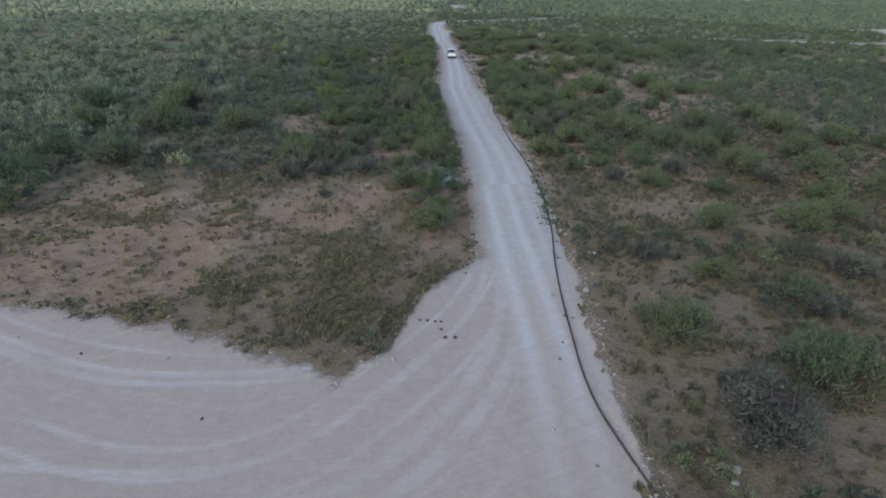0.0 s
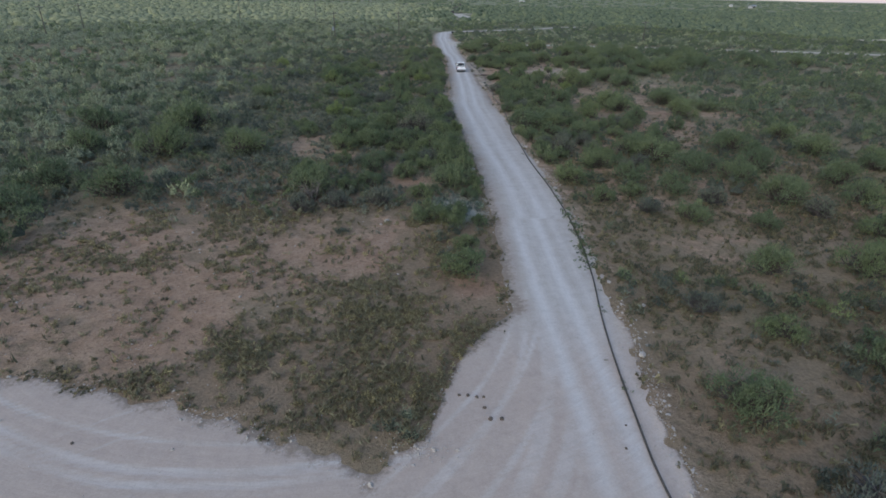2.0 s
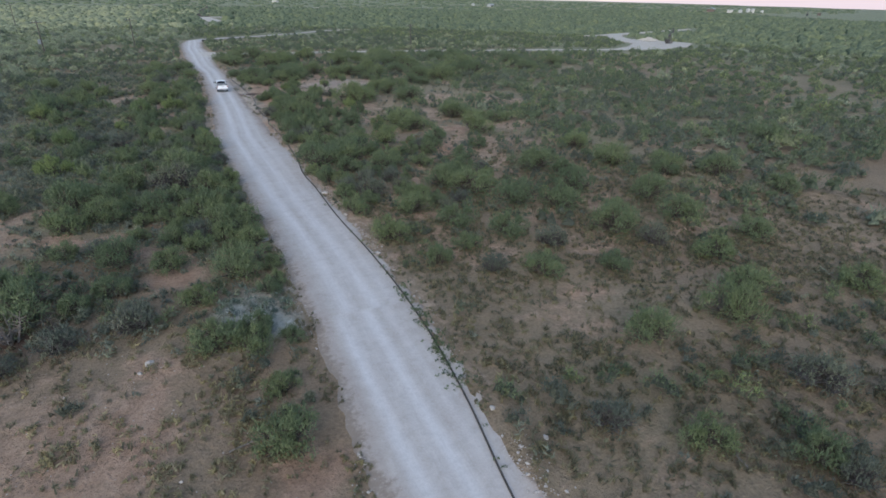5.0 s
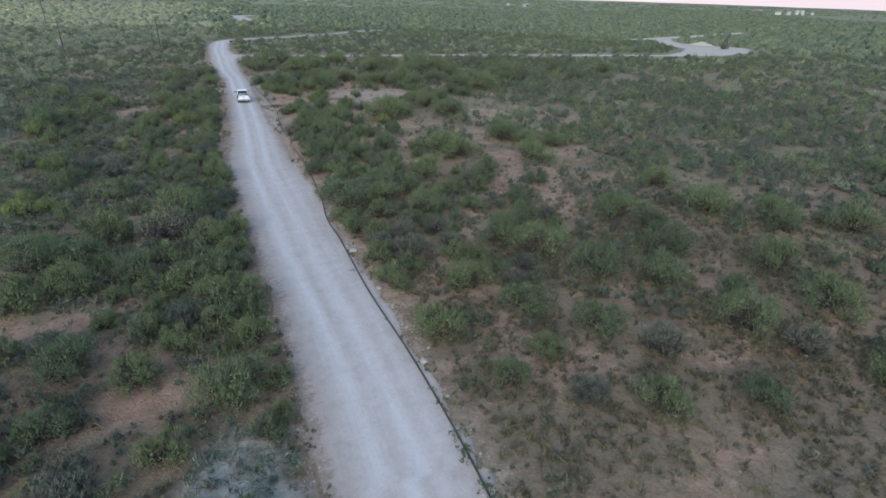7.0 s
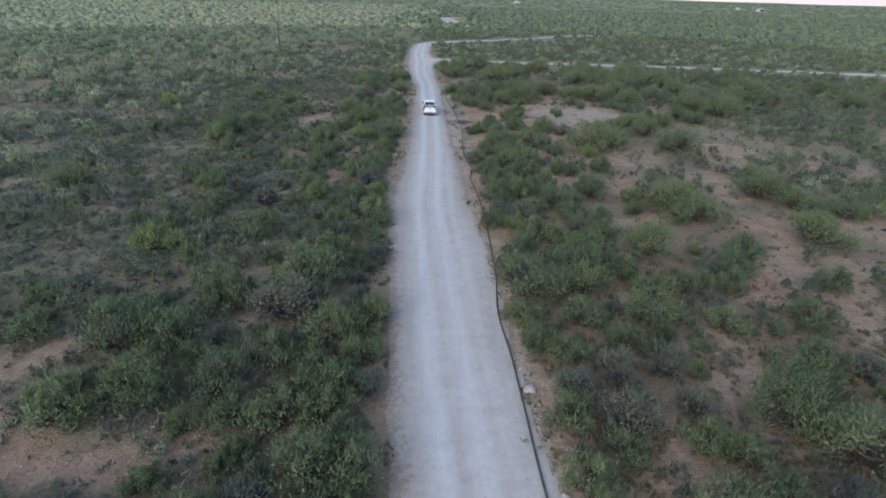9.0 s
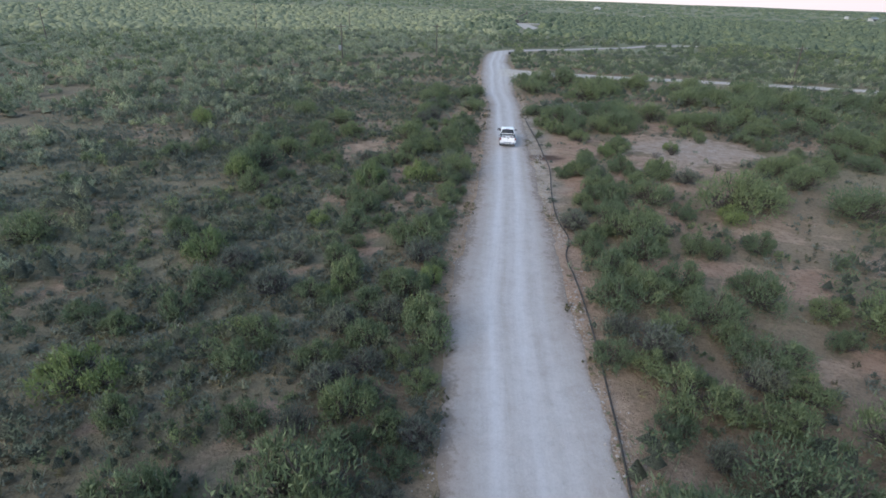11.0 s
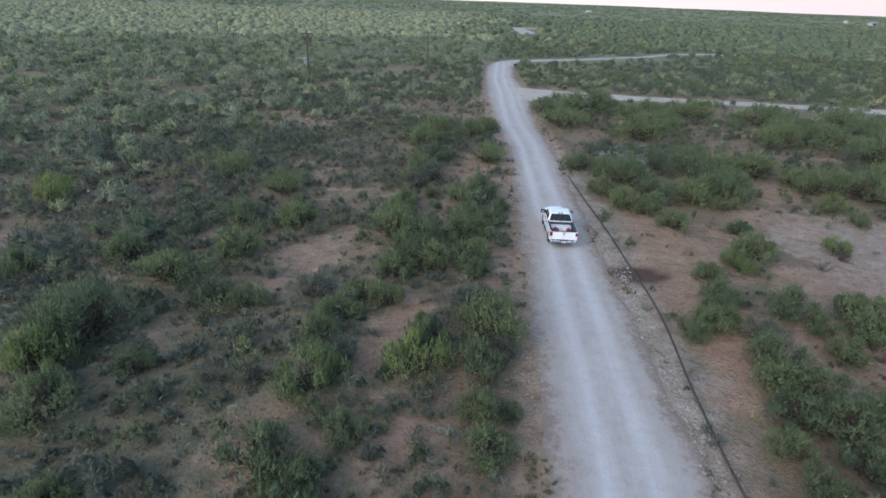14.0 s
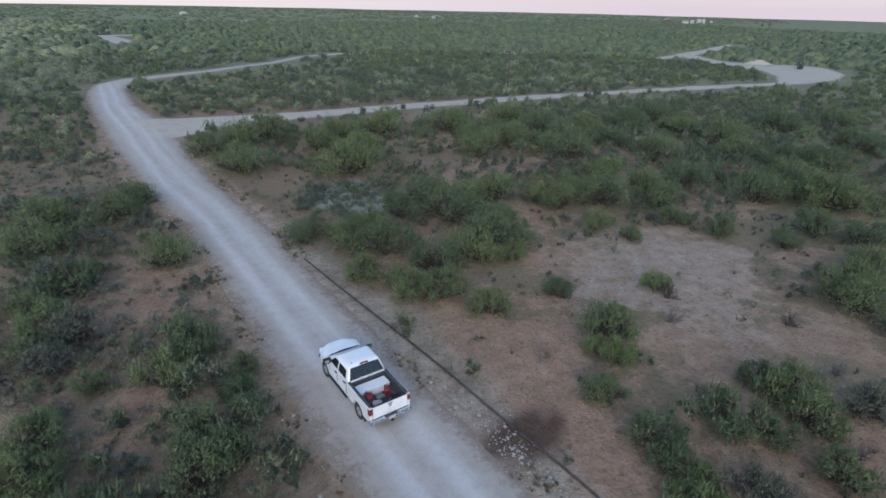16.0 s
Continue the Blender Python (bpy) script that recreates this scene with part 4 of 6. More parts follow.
def branch_mesh(name, lob, material, seed, twigs=0, stems=6):
    """Stems that fork from the root towards the lobes, with a bristle of fine twigs about them."""
    r = np.random.default_rng(seed)
    verts, faces = [], []

    def prong(a, b, w0, w1):
        a, b = np.asarray(a, float), np.asarray(b, float)
        u = np.cross(b - a, r.normal(0, 1, 3))
        u /= np.linalg.norm(u) + 1e-9
        v = np.cross(b - a, u)
        v /= np.linalg.norm(v) + 1e-9
        k = len(verts)
        for c, w in ((a, w0), (b, w1)):
            for j in range(3):
                verts.append(c + w * (math.cos(2.094 * j) * u + math.sin(2.094 * j) * v))
        for j in range(3):
            m = (j + 1) % 3
            faces.append((k + j, k + m, k + 3 + m))
            faces.append((k + j, k + 3 + m, k + 3 + j))

    for x, y, z, w in lob[:stems]:
        base = (x * 0.12 + r.uniform(-0.06, 0.06), y * 0.12 + r.uniform(-0.06, 0.06), -0.06)
        knee = (x * 0.5 + r.uniform(-0.08, 0.08), y * 0.5 + r.uniform(-0.08, 0.08), z * 0.55)
        prong(base, knee, 0.032, 0.021)
        prong(knee, (x, y, z + w * 0.4), 0.021, 0.006)
    n = int(twigs)
    pick = lob[r.integers(0, len(lob), n)]
    foot = pick[:, :3] * r.uniform(0.25, 0.9, (n, 1))
    way = r.normal(0, 1, (n, 3)) + 1.6 * pick[:, :3]
    way[:, 2] = np.abs(way[:, 2]) * 0.8
    way /= np.linalg.norm(way, axis=1, keepdims=True) + 1e-9
    for a, d, size in zip(foot, way, r.uniform(0.22, 0.5, n)):
        k = len(verts)
        side = np.cross(d, r.normal(0, 1, 3))
        side *= 0.016 / (np.linalg.norm(side) + 1e-9)
        verts.extend((a - side, a + side, a + d * size))
        faces.append((k, k + 1, k + 2))
    return mesh_of(name, np.array(verts), np.array(faces), material)


def bush_kinds():
    """Five shapes of each kind of bush, one unit in radius and height: leaves, stems and a dense heart of twigs."""
    kinds = []
    for kind, (material, wood, n0, size0, up, lobes, twigs) in enumerate(((LEAF_GREEN, BARK, 2000, 0.080, 1.0, 17, 360), (LEAF_OLIVE, BARK, 2000, 0.082, 1.4, 14, 260), (LEAF_DARK, DEAD_GREY, 1250, 0.076, 0.8, 18, 750))):
        shapes = []
        for k in range(5):
            r = np.random.default_rng(100 + 10 * kind + k)
            # the last two shapes, for large bushes, have more and finer leaves
            n, size = (n0, size0) if k < 3 else (int(n0 * 1.5), size0 * 0.74)
            lob = lobe_cloud(1, lobes + (7 if k > 2 else 0), r, 0.78 if k < 3 else 0.84, 0.15, 0.42)
            p, d = crown_points(lob, np.zeros(n, int), r)
            spray = r.random(n) < 0.66
            v, f = cards(p, np.where(spray, size * 1.9, size), d, np.where(spray, 0.16, 0.60), up, r, np.where(spray, 0.9, 0.4))
            shapes.append((mesh_of("foliage", v, f, material, tone=np.zeros(len(v))), branch_mesh("branchwork", lob[0], wood, 50 + k, twigs)))
        kinds.append(shapes)
    dead = []
    for k in range(3):
        lob = lobe_cloud(1, 12, np.random.default_rng(300 + k), 0.75, 0.15, 0.42)
        dead.append((None, branch_mesh("branchwork", lob[0], DEAD if k else BARK, 80 + k, 90, 12)))
    kinds.append(dead)
    return kinds


LABELS = ("leafy green mesquite bush growing from sandy desert soil", "bright olive green feathery bush on desert soil", "dark grey-green half bare scrub bush on desert soil", "dead leafless grey shrub with bare twigs")
# bushes: x, y, radius
GREEN_BUSHES_A = [(17.7, 19.1, 2), (19.8, 20.4, 1.5), (12.3, 22.7, 1.9), (30.6, 25.8, 1.3), (20.5, 26.2, 1.3), (16.8, 28.8, 1.2), (-0.1, 35.4, 1.6), (38.3, 35.4, 1.7), (26.6, 35.6, 2), (20.1, 35.8, 1.8), (-32.2, 37.4, 1.8), (29.8, 37.5, 1.9), (0.1, 39.2, 1), (53.6, 39.7, 2.1), (32.8, 42.5, 1.7), (-0.8, 43.2, 1.3), (1.3, 43.3, 0.8), (24.1, 43.8, 1.3), (-2.6, 44, 1.5), (-36.4, 44, 2.8), (38.7, 44.3, 1.8), (-0.4, 44.8, 1.1), (18.8, 45, 1.4), (-29.3, 48.2, 2.5), (28.4, 48.9, 2.2), (0.8, 49.2, 0.9), (12.7, 49.2, 1.2), (36.1, 49.4, 2.1), (-3.4, 49.5, 1.2), (1.4, 50.3, 0.8)]
GREEN_BUSHES_B = [(15.7, 50.8, 1.1), (-10.1, 50.9, 1.1), (-36.2, 50.9, 2.1), (51.5, 51.3, 2), (-13, 51.5, 2.4), (20, 51.9, 1.5), (-8.3, 52.3, 1.3), (-0.5, 52.3, 1.9), (31.4, 52.6, 1.3), (1.5, 52.8, 1), (-14.3, 54.2, 1.6), (10.7, 54.5, 1.6), (37.1, 54.5, 2), (-4.9, 55.2, 1.5), (17, 55.4, 1.6), (27.5, 55.6, 1.9), (0.6, 56.7, 1.4), (-8.2, 56.9, 1.9), (49.5, 57.4, 2.3), (24.6, 58.1, 2.2), (-1.3, 58.7, 1.3), (14.6, 59.1, 1.8), (-4.6, 59.2, 1.2), (31.9, 59.3, 2.1), (-11.8, 59.3, 1.2), (44.2, 59.9, 1.7), (9.6, 60.6, 1.4), (-30.6, 61.1, 3.1), (0.5, 61.4, 1.6), (-39.8, 61.7, 2.5)]
GREEN_BUSHES_C = [(46, 61.9, 2.1), (21.8, 62.1, 2.4), (-23, 62.5, 2.8), (15.2, 63, 1.2), (-0.3, 63.1, 1), (33.2, 63.3, 1.6), (9.7, 64.6, 1.3), (-5.2, 64.7, 1.2), (-3, 64.7, 1.6), (-12.5, 64.8, 1.7), (20, 64.9, 1.8), (-0.9, 65, 1.3), (41.5, 65.3, 2.3), (-9, 65.5, 1.3), (31.7, 66.2, 2.5), (-6.4, 66.6, 1.8), (69, 66.9, 2.9), (-2, 67.4, 1.4), (22.6, 67.7, 1.2), (-8.5, 68.7, 1.1), (-4.7, 68.7, 1.7), (-0.2, 69.1, 1.4), (9.2, 69.9, 1.3), (-12.7, 69.9, 2.2), (-10.1, 70, 1.9), (-1.7, 70.8, 1.8), (-17.6, 70.8, 1.4), (20.3, 72, 1.4), (-44.5, 72.3, 2.9), (25.8, 72.6, 1.5)]
GREEN_BUSHES_D = [(-32.8, 72.6, 3.2), (41.8, 72.7, 2.1), (8.9, 72.9, 1.2), (16.4, 73.1, 1.9), (-8.5, 74.1, 1.7), (-19.3, 74.2, 1.3), (9.7, 75.8, 2.6), (17.8, 75.9, 1.5), (13.1, 76, 1.9), (-4.2, 76.3, 2.5), (23.2, 77, 1.2), (30, 77.1, 1.4), (24.3, 79.1, 1.6), (-13, 79.4, 1), (-7.6, 80.1, 1.1), (-1.8, 80.4, 1), (26.1, 81.2, 1.7), (-3.7, 81.3, 1.4), (10.1, 81.9, 1.1), (-0.8, 83.4, 1), (13, 83.6, 1.2), (-9.8, 83.7, 1.2), (11.4, 84.1, 1.6), (-6.2, 84.7, 1), (17, 85.3, 1.3), (-17.1, 85.6, 1.1), (-4.1, 86.4, 1.3), (-19.9, 86.5, 1.1), (8.5, 86.7, 1.1), (-1, 87.1, 1.5)]
GREEN_BUSHES_E = [(16.8, 87.6, 1.5), (-15.1, 87.7, 1.1), (39.4, 89.9, 1.9), (-14.7, 90.2, 1.4), (25.1, 91.2, 2.6), (14.6, 91.5, 1.8), (36.7, 91.6, 1.9), (9.7, 92.5, 1.7), (-6.8, 92.8, 1.4), (21.8, 93, 1.3), (-3.8, 93, 1.1), (11.5, 93.3, 1.6), (14.1, 93.3, 1.1), (18.1, 94, 2), (34.3, 94.4, 2.3), (-1.5, 95, 0.8), (14, 95, 1.6), (11, 95.1, 1.2), (-8, 95.3, 1.4), (-30.4, 95.4, 2.1), (9.8, 96.2, 1.4), (-20.2, 96.9, 1.4), (-7.5, 98, 0.8), (-4.1, 98.2, 1), (9.1, 99, 0.9), (12.5, 99.1, 1.6), (13.7, 100.3, 1.1), (17.8, 100.3, 1.1), (9, 100.5, 1.2), (16.3, 100.9, 1.2)]
GREEN_BUSHES_F = [(-2.3, 101.8, 1), (12.6, 102.8, 2.2), (-16.5, 104.1, 1.1), (11.4, 105, 1.9), (-8.5, 105.7, 1.1), (10, 107.6, 1), (17.6, 107.8, 1.2), (-2.1, 108, 1.2), (-19.6, 108.3, 1.7), (-7.5, 108.3, 1), (12, 108.8, 1.1), (9.6, 109.5, 1), (-2.4, 110.2, 1), (12.4, 111, 1.5), (-17.8, 111.2, 1), (11, 111.6, 1.3), (25.8, 112.2, 2.1), (-2.5, 113, 1.3), (12.6, 113.1, 1.5), (11.1, 113.9, 1.3), (-23.5, 114.7, 1.6), (-10.6, 114.8, 1.1), (11.7, 115.3, 1.4), (-5.5, 116.2, 0.8), (15.6, 116.3, 1.2), (-31.5, 116.3, 1.8), (-10.1, 117, 1.2), (-17.2, 117.4, 1.2), (-15.3, 117.5, 1.1), (8.5, 117.5, 1)]
GREEN_BUSHES_G = [(31.7, 117.8, 2.1), (9.6, 118.2, 1.3), (17.6, 118.3, 1.5), (-7.9, 118.5, 1.2), (15.6, 118.7, 1), (-9.2, 119, 1.1), (-20.6, 119.2, 2), (-30, 119.3, 1.3), (18.6, 119.8, 1.5), (10.7, 120, 1), (14.7, 120.1, 1.5), (11.2, 121.2, 1.3), (-24.7, 121.4, 1.6), (-7.8, 121.8, 1.3), (30.3, 121.9, 1.8), (-2.9, 122.5, 1), (-18.5, 123.1, 1.6), (-5.9, 123.6, 1.6), (36.2, 123.6, 1.8), (11.6, 124.1, 1), (-3.3, 124.4, 1.5), (-7.5, 124.5, 1.8), (15.7, 127.4, 1.6), (-4.2, 128.5, 1.8), (-16.2, 128.7, 1.6), (-20.2, 128.8, 1.8), (40.5, 129.2, 2), (-3.2, 130.2, 1.7), (48.3, 130.7, 2.9), (-9.3, 131.2, 1.2)]
GREEN_BUSHES_H = [(16.5, 132, 1), (11.9, 132.6, 1.4), (-9, 133.4, 1.4), (-1.3, 134.1, 0.8), (-4.4, 134.9, 1.4), (-19.7, 135.2, 1.9), (10.8, 135.5, 1.5), (44.1, 135.7, 2.5), (-7.2, 136.2, 0.9), (51.5, 136.6, 3), (8.8, 136.7, 1.5), (-3.1, 137, 1.6), (17.6, 137.4, 1.3), (26.4, 138.5, 1.3), (12.1, 138.9, 1.8), (15.3, 139, 1.9), (35.3, 139.1, 1.9), (17.8, 140.1, 2.4), (-25.8, 140.1, 1.8), (7.6, 140.2, 1.4), (19.6, 141.9, 2.3), (31.7, 142.3, 2.7), (10.4, 142.6, 2.1), (27.6, 143.3, 1.9), (56.7, 145.3, 2.6), (17.9, 145.6, 2.5), (8.9, 145.8, 1.8), (23.7, 147.3, 2.3), (6.7, 147.7, 1.8), (-2.5, 148.2, 2)]
GREEN_BUSHES_I = [(47.9, 149.4, 2.8), (-9.7, 154.5, 2.1), (40, 155.6, 3.2), (48.7, 156.8, 2.5), (-4.5, 159.3, 2), (32.3, 160.8, 2.7), (16.4, 161.4, 3.2), (38.3, 162.6, 3.2), (66.3, 164.6, 3.2), (35.2, 165.2, 3.1), (7.1, 167.5, 3.2), (16.9, 171.9, 2.9)]
GREEN_BUSHES_J = [(10.1, 178.0, 3.0), (5.8, 175.7, 2.5), (13.8, 179.4, 3.0), (21.1, 175.6, 3.0), (27.6, 175.9, 3.0), (20.5, 167.7, 2.6), (36.5, 173.3, 3.0), (37.5, 166.9, 2.9), (46.4, 166.1, 3.0), (47.3, 174.4, 3.0), (49.9, 162.3, 3.0), (43.2, 158.6, 3.0), (60.0, 163.2, 3.0), (63.3, 157.2, 3.0), (62.5, 150.1, 3.0), (76.6, 150.3, 3.0), (59.2, 137.2, 3.0), (58.3, 140.2, 2.8), (75.1, 139.9, 3.0), (88.8, 148.4, 3.0), (11.3, 147.1, 1.9), (14.6, 148.7, 1.8), (18.8, 150.4, 2.2), (20.6, 147.7, 2.2), (27.1, 145.7, 1.7), (30.5, 145.7, 2.1), (35.7, 145.7, 2.4), (36.9, 142.0, 2.3), (41.8, 141.3, 2.4), (27.2, 135.6, 0.9)]
GREEN_BUSHES_K = [(32.8, 136.0, 1.4), (33.9, 132.6, 1.2), (36.0, 128.9, 1.2), (46.0, 136.0, 2.1), (48.4, 133.6, 2.6), (41.9, 126.1, 1.9), (10.7, 118.9, 1.0), (18.4, 121.1, 1.0), (-8.6, 142.1, 1.7), (-9.3, 140.3, 1.3), (-7.5, 147.1, 1.6), (-9.6, 145.4, 1.2), (-9.0, 159.5, 2.1), (-2.8, 161.9, 1.9), (-1.9, 132.4, 1.0), (-8.4, 101.0, 1.4), (-2.8, 99.9, 1.5), (15.7, 111.1, 2.1), (21.4, 101.9, 1.3), (12.0, 89.5, 1.3), (17.8, 95.8, 0.9), (32.5, 122.9, 1.8), (-2.0, 116.3, 1.9), (-8.6, 127.1, 2.3), (-10.4, 106.6, 1.6), (-21.5, 113.4, 2.5), (-9.8, 75.2, 1.7), (-13.4, 72.3, 1.6), (-10.2, 66.3, 1.8), (-7.1, 64.0, 1.0)]
GREEN_BUSHES_L = [(-1.1, 66.4, 1.6), (-1.3, 61.5, 1.8), (-0.1, 72.3, 1.6), (-7.2, 60.9, 1.0), (12.2, 72.5, 1.6), (19.4, 81.7, 2.1), (25.7, 88.5, 2.4), (33.2, 84.2, 2.6), (14.1, 78.9, 2.3), (21.0, 65.9, 1.9), (23.8, 68.5, 1.5), (16.5, 62.4, 1.2), (35.7, 97.1, 2.5), (33.2, 110.6, 2.7), (22.7, 109.9, 3.0), (-4.3, 62.6, 0.9)]
GREEN_BUSHES = GREEN_BUSHES_A + GREEN_BUSHES_B + GREEN_BUSHES_C + GREEN_BUSHES_D + GREEN_BUSHES_E + GREEN_BUSHES_F + GREEN_BUSHES_G + GREEN_BUSHES_H + GREEN_BUSHES_I + GREEN_BUSHES_J + GREEN_BUSHES_K + GREEN_BUSHES_L
OLIVE_BUSHES_A = [(41.6, 32.1, 1.7), (-15.9, 81.2, 1.7), (-7.2, 91, 0.8), (-1.7, 93.3, 1), (-17, 94.7, 1.6), (-11.5, 101.3, 0.9), (21.5, 107.8, 1.3), (-21.7, 110.3, 1.6), (-9.7, 111, 1.6), (-5.3, 112.8, 1.5), (-36.5, 130.9, 1.8)]
OLIVE_BUSHES_B = [(22.1, 129.5, 0.9), (14.0, 125.9, 1.1)]
OLIVE_BUSHES = OLIVE_BUSHES_A + OLIVE_BUSHES_B
DARK_BUSHES_A = [(13.2, 16.4, 2.2), (20.9, 24.7, 1.1), (28.1, 26.9, 1.6), (25.5, 29.4, 1.7), (13.5, 31.1, 1.3), (-13, 45.6, 1.4), (29.8, 46.1, 1.5), (15.9, 46.8, 1.1), (-10.4, 47, 1.4), (-6.9, 47.9, 1.7), (22.1, 48.8, 1.5), (-3, 59.7, 1.3), (0.6, 66.6, 1), (12.8, 67.7, 1.4), (15.4, 68.2, 1.3), (-4.4, 73, 2.4), (-0.8, 73.5, 1.4), (-5.5, 80.1, 1), (-5.1, 83, 1.2), (11, 87.8, 1.7), (-3.3, 89.3, 1.3), (-10.8, 90.7, 1.5), (-2.6, 96.5, 1.5), (8.2, 104.3, 1.5), (11.9, 117.4, 1.3), (20.5, 117.5, 1.3), (-3, 118.2, 1.6), (-12, 119.1, 1.2), (-8.7, 138.9, 1.5), (-7.6, 141, 1.5)]
DARK_BUSHES_B = [(-8.3, 148.4, 1.7)]
DARK_BUSHES_C = [(9.5, 90.0, 1.1), (-5.7, 87.6, 1.3), (-14.2, 93.6, 1.4), (12.2, 64.3, 1.5), (25.8, 68.1, 1.1)]
DARK_BUSHES = DARK_BUSHES_A + DARK_BUSHES_B + DARK_BUSHES_C
DEAD_BUSHES_A = [(-12.8, 48.9, 1.7), (-10.8, 49.3, 1.3), (17.4, 116.5, 0.7), (22.5, 119.5, 0.8), (15.3, 121.6, 0.7)]
DEAD_BUSHES_B = [(19.8, 126.6, 0.9), (25.2, 123.0, 0.9), (21.9, 128.4, 1.0)]
DEAD_BUSHES = DEAD_BUSHES_A + DEAD_BUSHES_B

THICKET = random.Random(77)
BUSHES = [(row, kind) for kind, rows in enumerate((GREEN_BUSHES, OLIVE_BUSHES, DARK_BUSHES, DEAD_BUSHES)) for row in rows]

# the thicket along the road's west side, and single bushes along the east side
for _ in range(400):
    west = THICKET.random() < 0.5
    by = THICKET.uniform(56, 118) if west else THICKET.uniform(58, 128)
    edge = float(np.interp(by, LEFT_Y, LEFT_X)) if west else float(np.interp(by, RIGHT_Y, RIGHT_X))
    bx = edge - 0.8 - abs(THICKET.gauss(0, 4.0)) if west else edge + 2.4 + abs(THICKET.gauss(0, 6.0))
    br = THICKET.uniform(0.6, 1.45)
    if float(bare_at(np.array([bx]), np.array([by]))[0][0]) < 0.3 and all(math.hypot(bx - o[0], by - o[1]) > 0.62 * (o[2] + br) for o, _ in BUSHES):
        BUSHES.append(((bx, by, br), THICKET.choice((0, 0, 2) if west else (0, 0, 0, 2))))


def build_bushes():
    kinds, r = bush_kinds(), random.Random(11)
    for (x, y, radius), kind in BUSHES:
        if in_road(np.array([x]), np.array([y]))[0] > -0.3 * radius:
            x += (-0.7 if x < 4 else 0.7) * radius
        if in_branch(np.array([x]), np.array([y]))[0] > -0.5 or math.hypot(x - 7.2, y - 124.3) < 2.6:
            continue
        leaf, stem = kinds[kind][r.randrange(3) if kind == 3 or radius < 1.75 else 3 + r.randrange(2)]
        radius *= 1.12
        tall = radius * (r.uniform(1.05, 1.35) if kind == 1 else r.uniform(0.85, 1.2)) + 0.3
        name = ("mesquite_bush", "feathery_bush", "grey_bush", "dead_shrub")[kind]
        label = LABELS[kind] if radius < 2.2 or kind == 3 else "large " + LABELS[kind]
        b = thing(name, label, "shrub" if kind == 3 else "bush", "dead shrubs" if kind == 3 else "bushes in the scrubland")
        b.matrix_basis = Matrix.LocRotScale((x, y, float(height(x, y)) - 0.03), Euler((0, 0, r.uniform(0, 6.28))), (radius * r.uniform(0.9, 1.1), radius * r.uniform(0.9, 1.1), tall))
        for nm, me in (("foliage", leaf), ("branchwork", stem)):
            if me is not None:
                o = new(nm, me)
                o.parent = b


build_bushes()


def scrub_material(name, scale, dark, mid, light):
    m, nt, bsdf = nodes_of(name)
    n = tex_noise(nt, scale, 4, 0.7, position(nt))
    colour = ramp(nt, n, [(0.32, dark), (0.55, mid), (0.72, light)])
    tone = ramp(nt, attr(nt, "tone"), [(0.0, (0.74, 0.78, 0.80)), (0.6, (1.0, 1.0, 1.0)), (1.0, (1.18, 1.14, 1.0))])
    nt.links.new(mix(nt, 1.0, colour, tone, "MULTIPLY"), bsdf.inputs["Base Color"])
    bsdf.inputs["Roughness"].default_value, bsdf.inputs["Specular IOR Level"].default_value = 0.9, 0.1
    bump(nt, bsdf, n, 1.0, 0.3)
    return m


def scatter(xlo, xhi, ylo, yhi, count, r):
    return r.uniform(xlo, xhi, count), r.uniform(ylo, yhi, count)


def stuff_plants(name, x, y, radius, tall, per, card, material, label, up=0.4, aspect=0.5, seed=1, lobes=4, category="scrub", heart=None, full=0.48, shape=(0.66, 0.20, 0.46)):
    """One mesh of many low plants, each a cluster of leafy lobes; with a heart material, the lobes' twiggy cores as another."""
    r = np.random.default_rng(seed)
    n = len(x)
    owner = np.repeat(np.arange(n), per)
    lob = lobe_cloud(n, lobes, r, *shape)
    size, base = np.stack([radius, radius, tall], 1), np.stack([x, y, height(x, y)], 1)
    p, d = crown_points(lob, owner, r, 0.45)
    p = p * size[owner] + base[owner]
    plant = r.random(n)
    spray = r.random(n * per) < 0.6
    v, f = cards(p, card * radius[owner] ** 0.5 * np.where(spray, 1.6, 1.0), d, np.where(spray, 0.42 * aspect, aspect), up, r, np.where(spray, 0.9, 0.35))
    ob = sheet_object(name, v, f, material, False, tone=np.repeat(plant[owner], 3))
    tagged(ob, label, category, kind="stuff")
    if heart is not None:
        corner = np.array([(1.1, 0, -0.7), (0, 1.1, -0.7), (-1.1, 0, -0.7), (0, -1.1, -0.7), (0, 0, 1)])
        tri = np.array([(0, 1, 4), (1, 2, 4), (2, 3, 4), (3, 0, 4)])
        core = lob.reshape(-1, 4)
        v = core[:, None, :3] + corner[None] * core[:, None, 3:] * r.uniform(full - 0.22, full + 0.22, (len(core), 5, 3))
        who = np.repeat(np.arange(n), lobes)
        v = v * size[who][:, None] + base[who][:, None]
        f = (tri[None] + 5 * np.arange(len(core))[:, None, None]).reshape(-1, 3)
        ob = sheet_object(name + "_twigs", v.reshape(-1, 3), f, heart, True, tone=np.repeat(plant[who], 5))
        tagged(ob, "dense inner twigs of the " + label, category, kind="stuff")


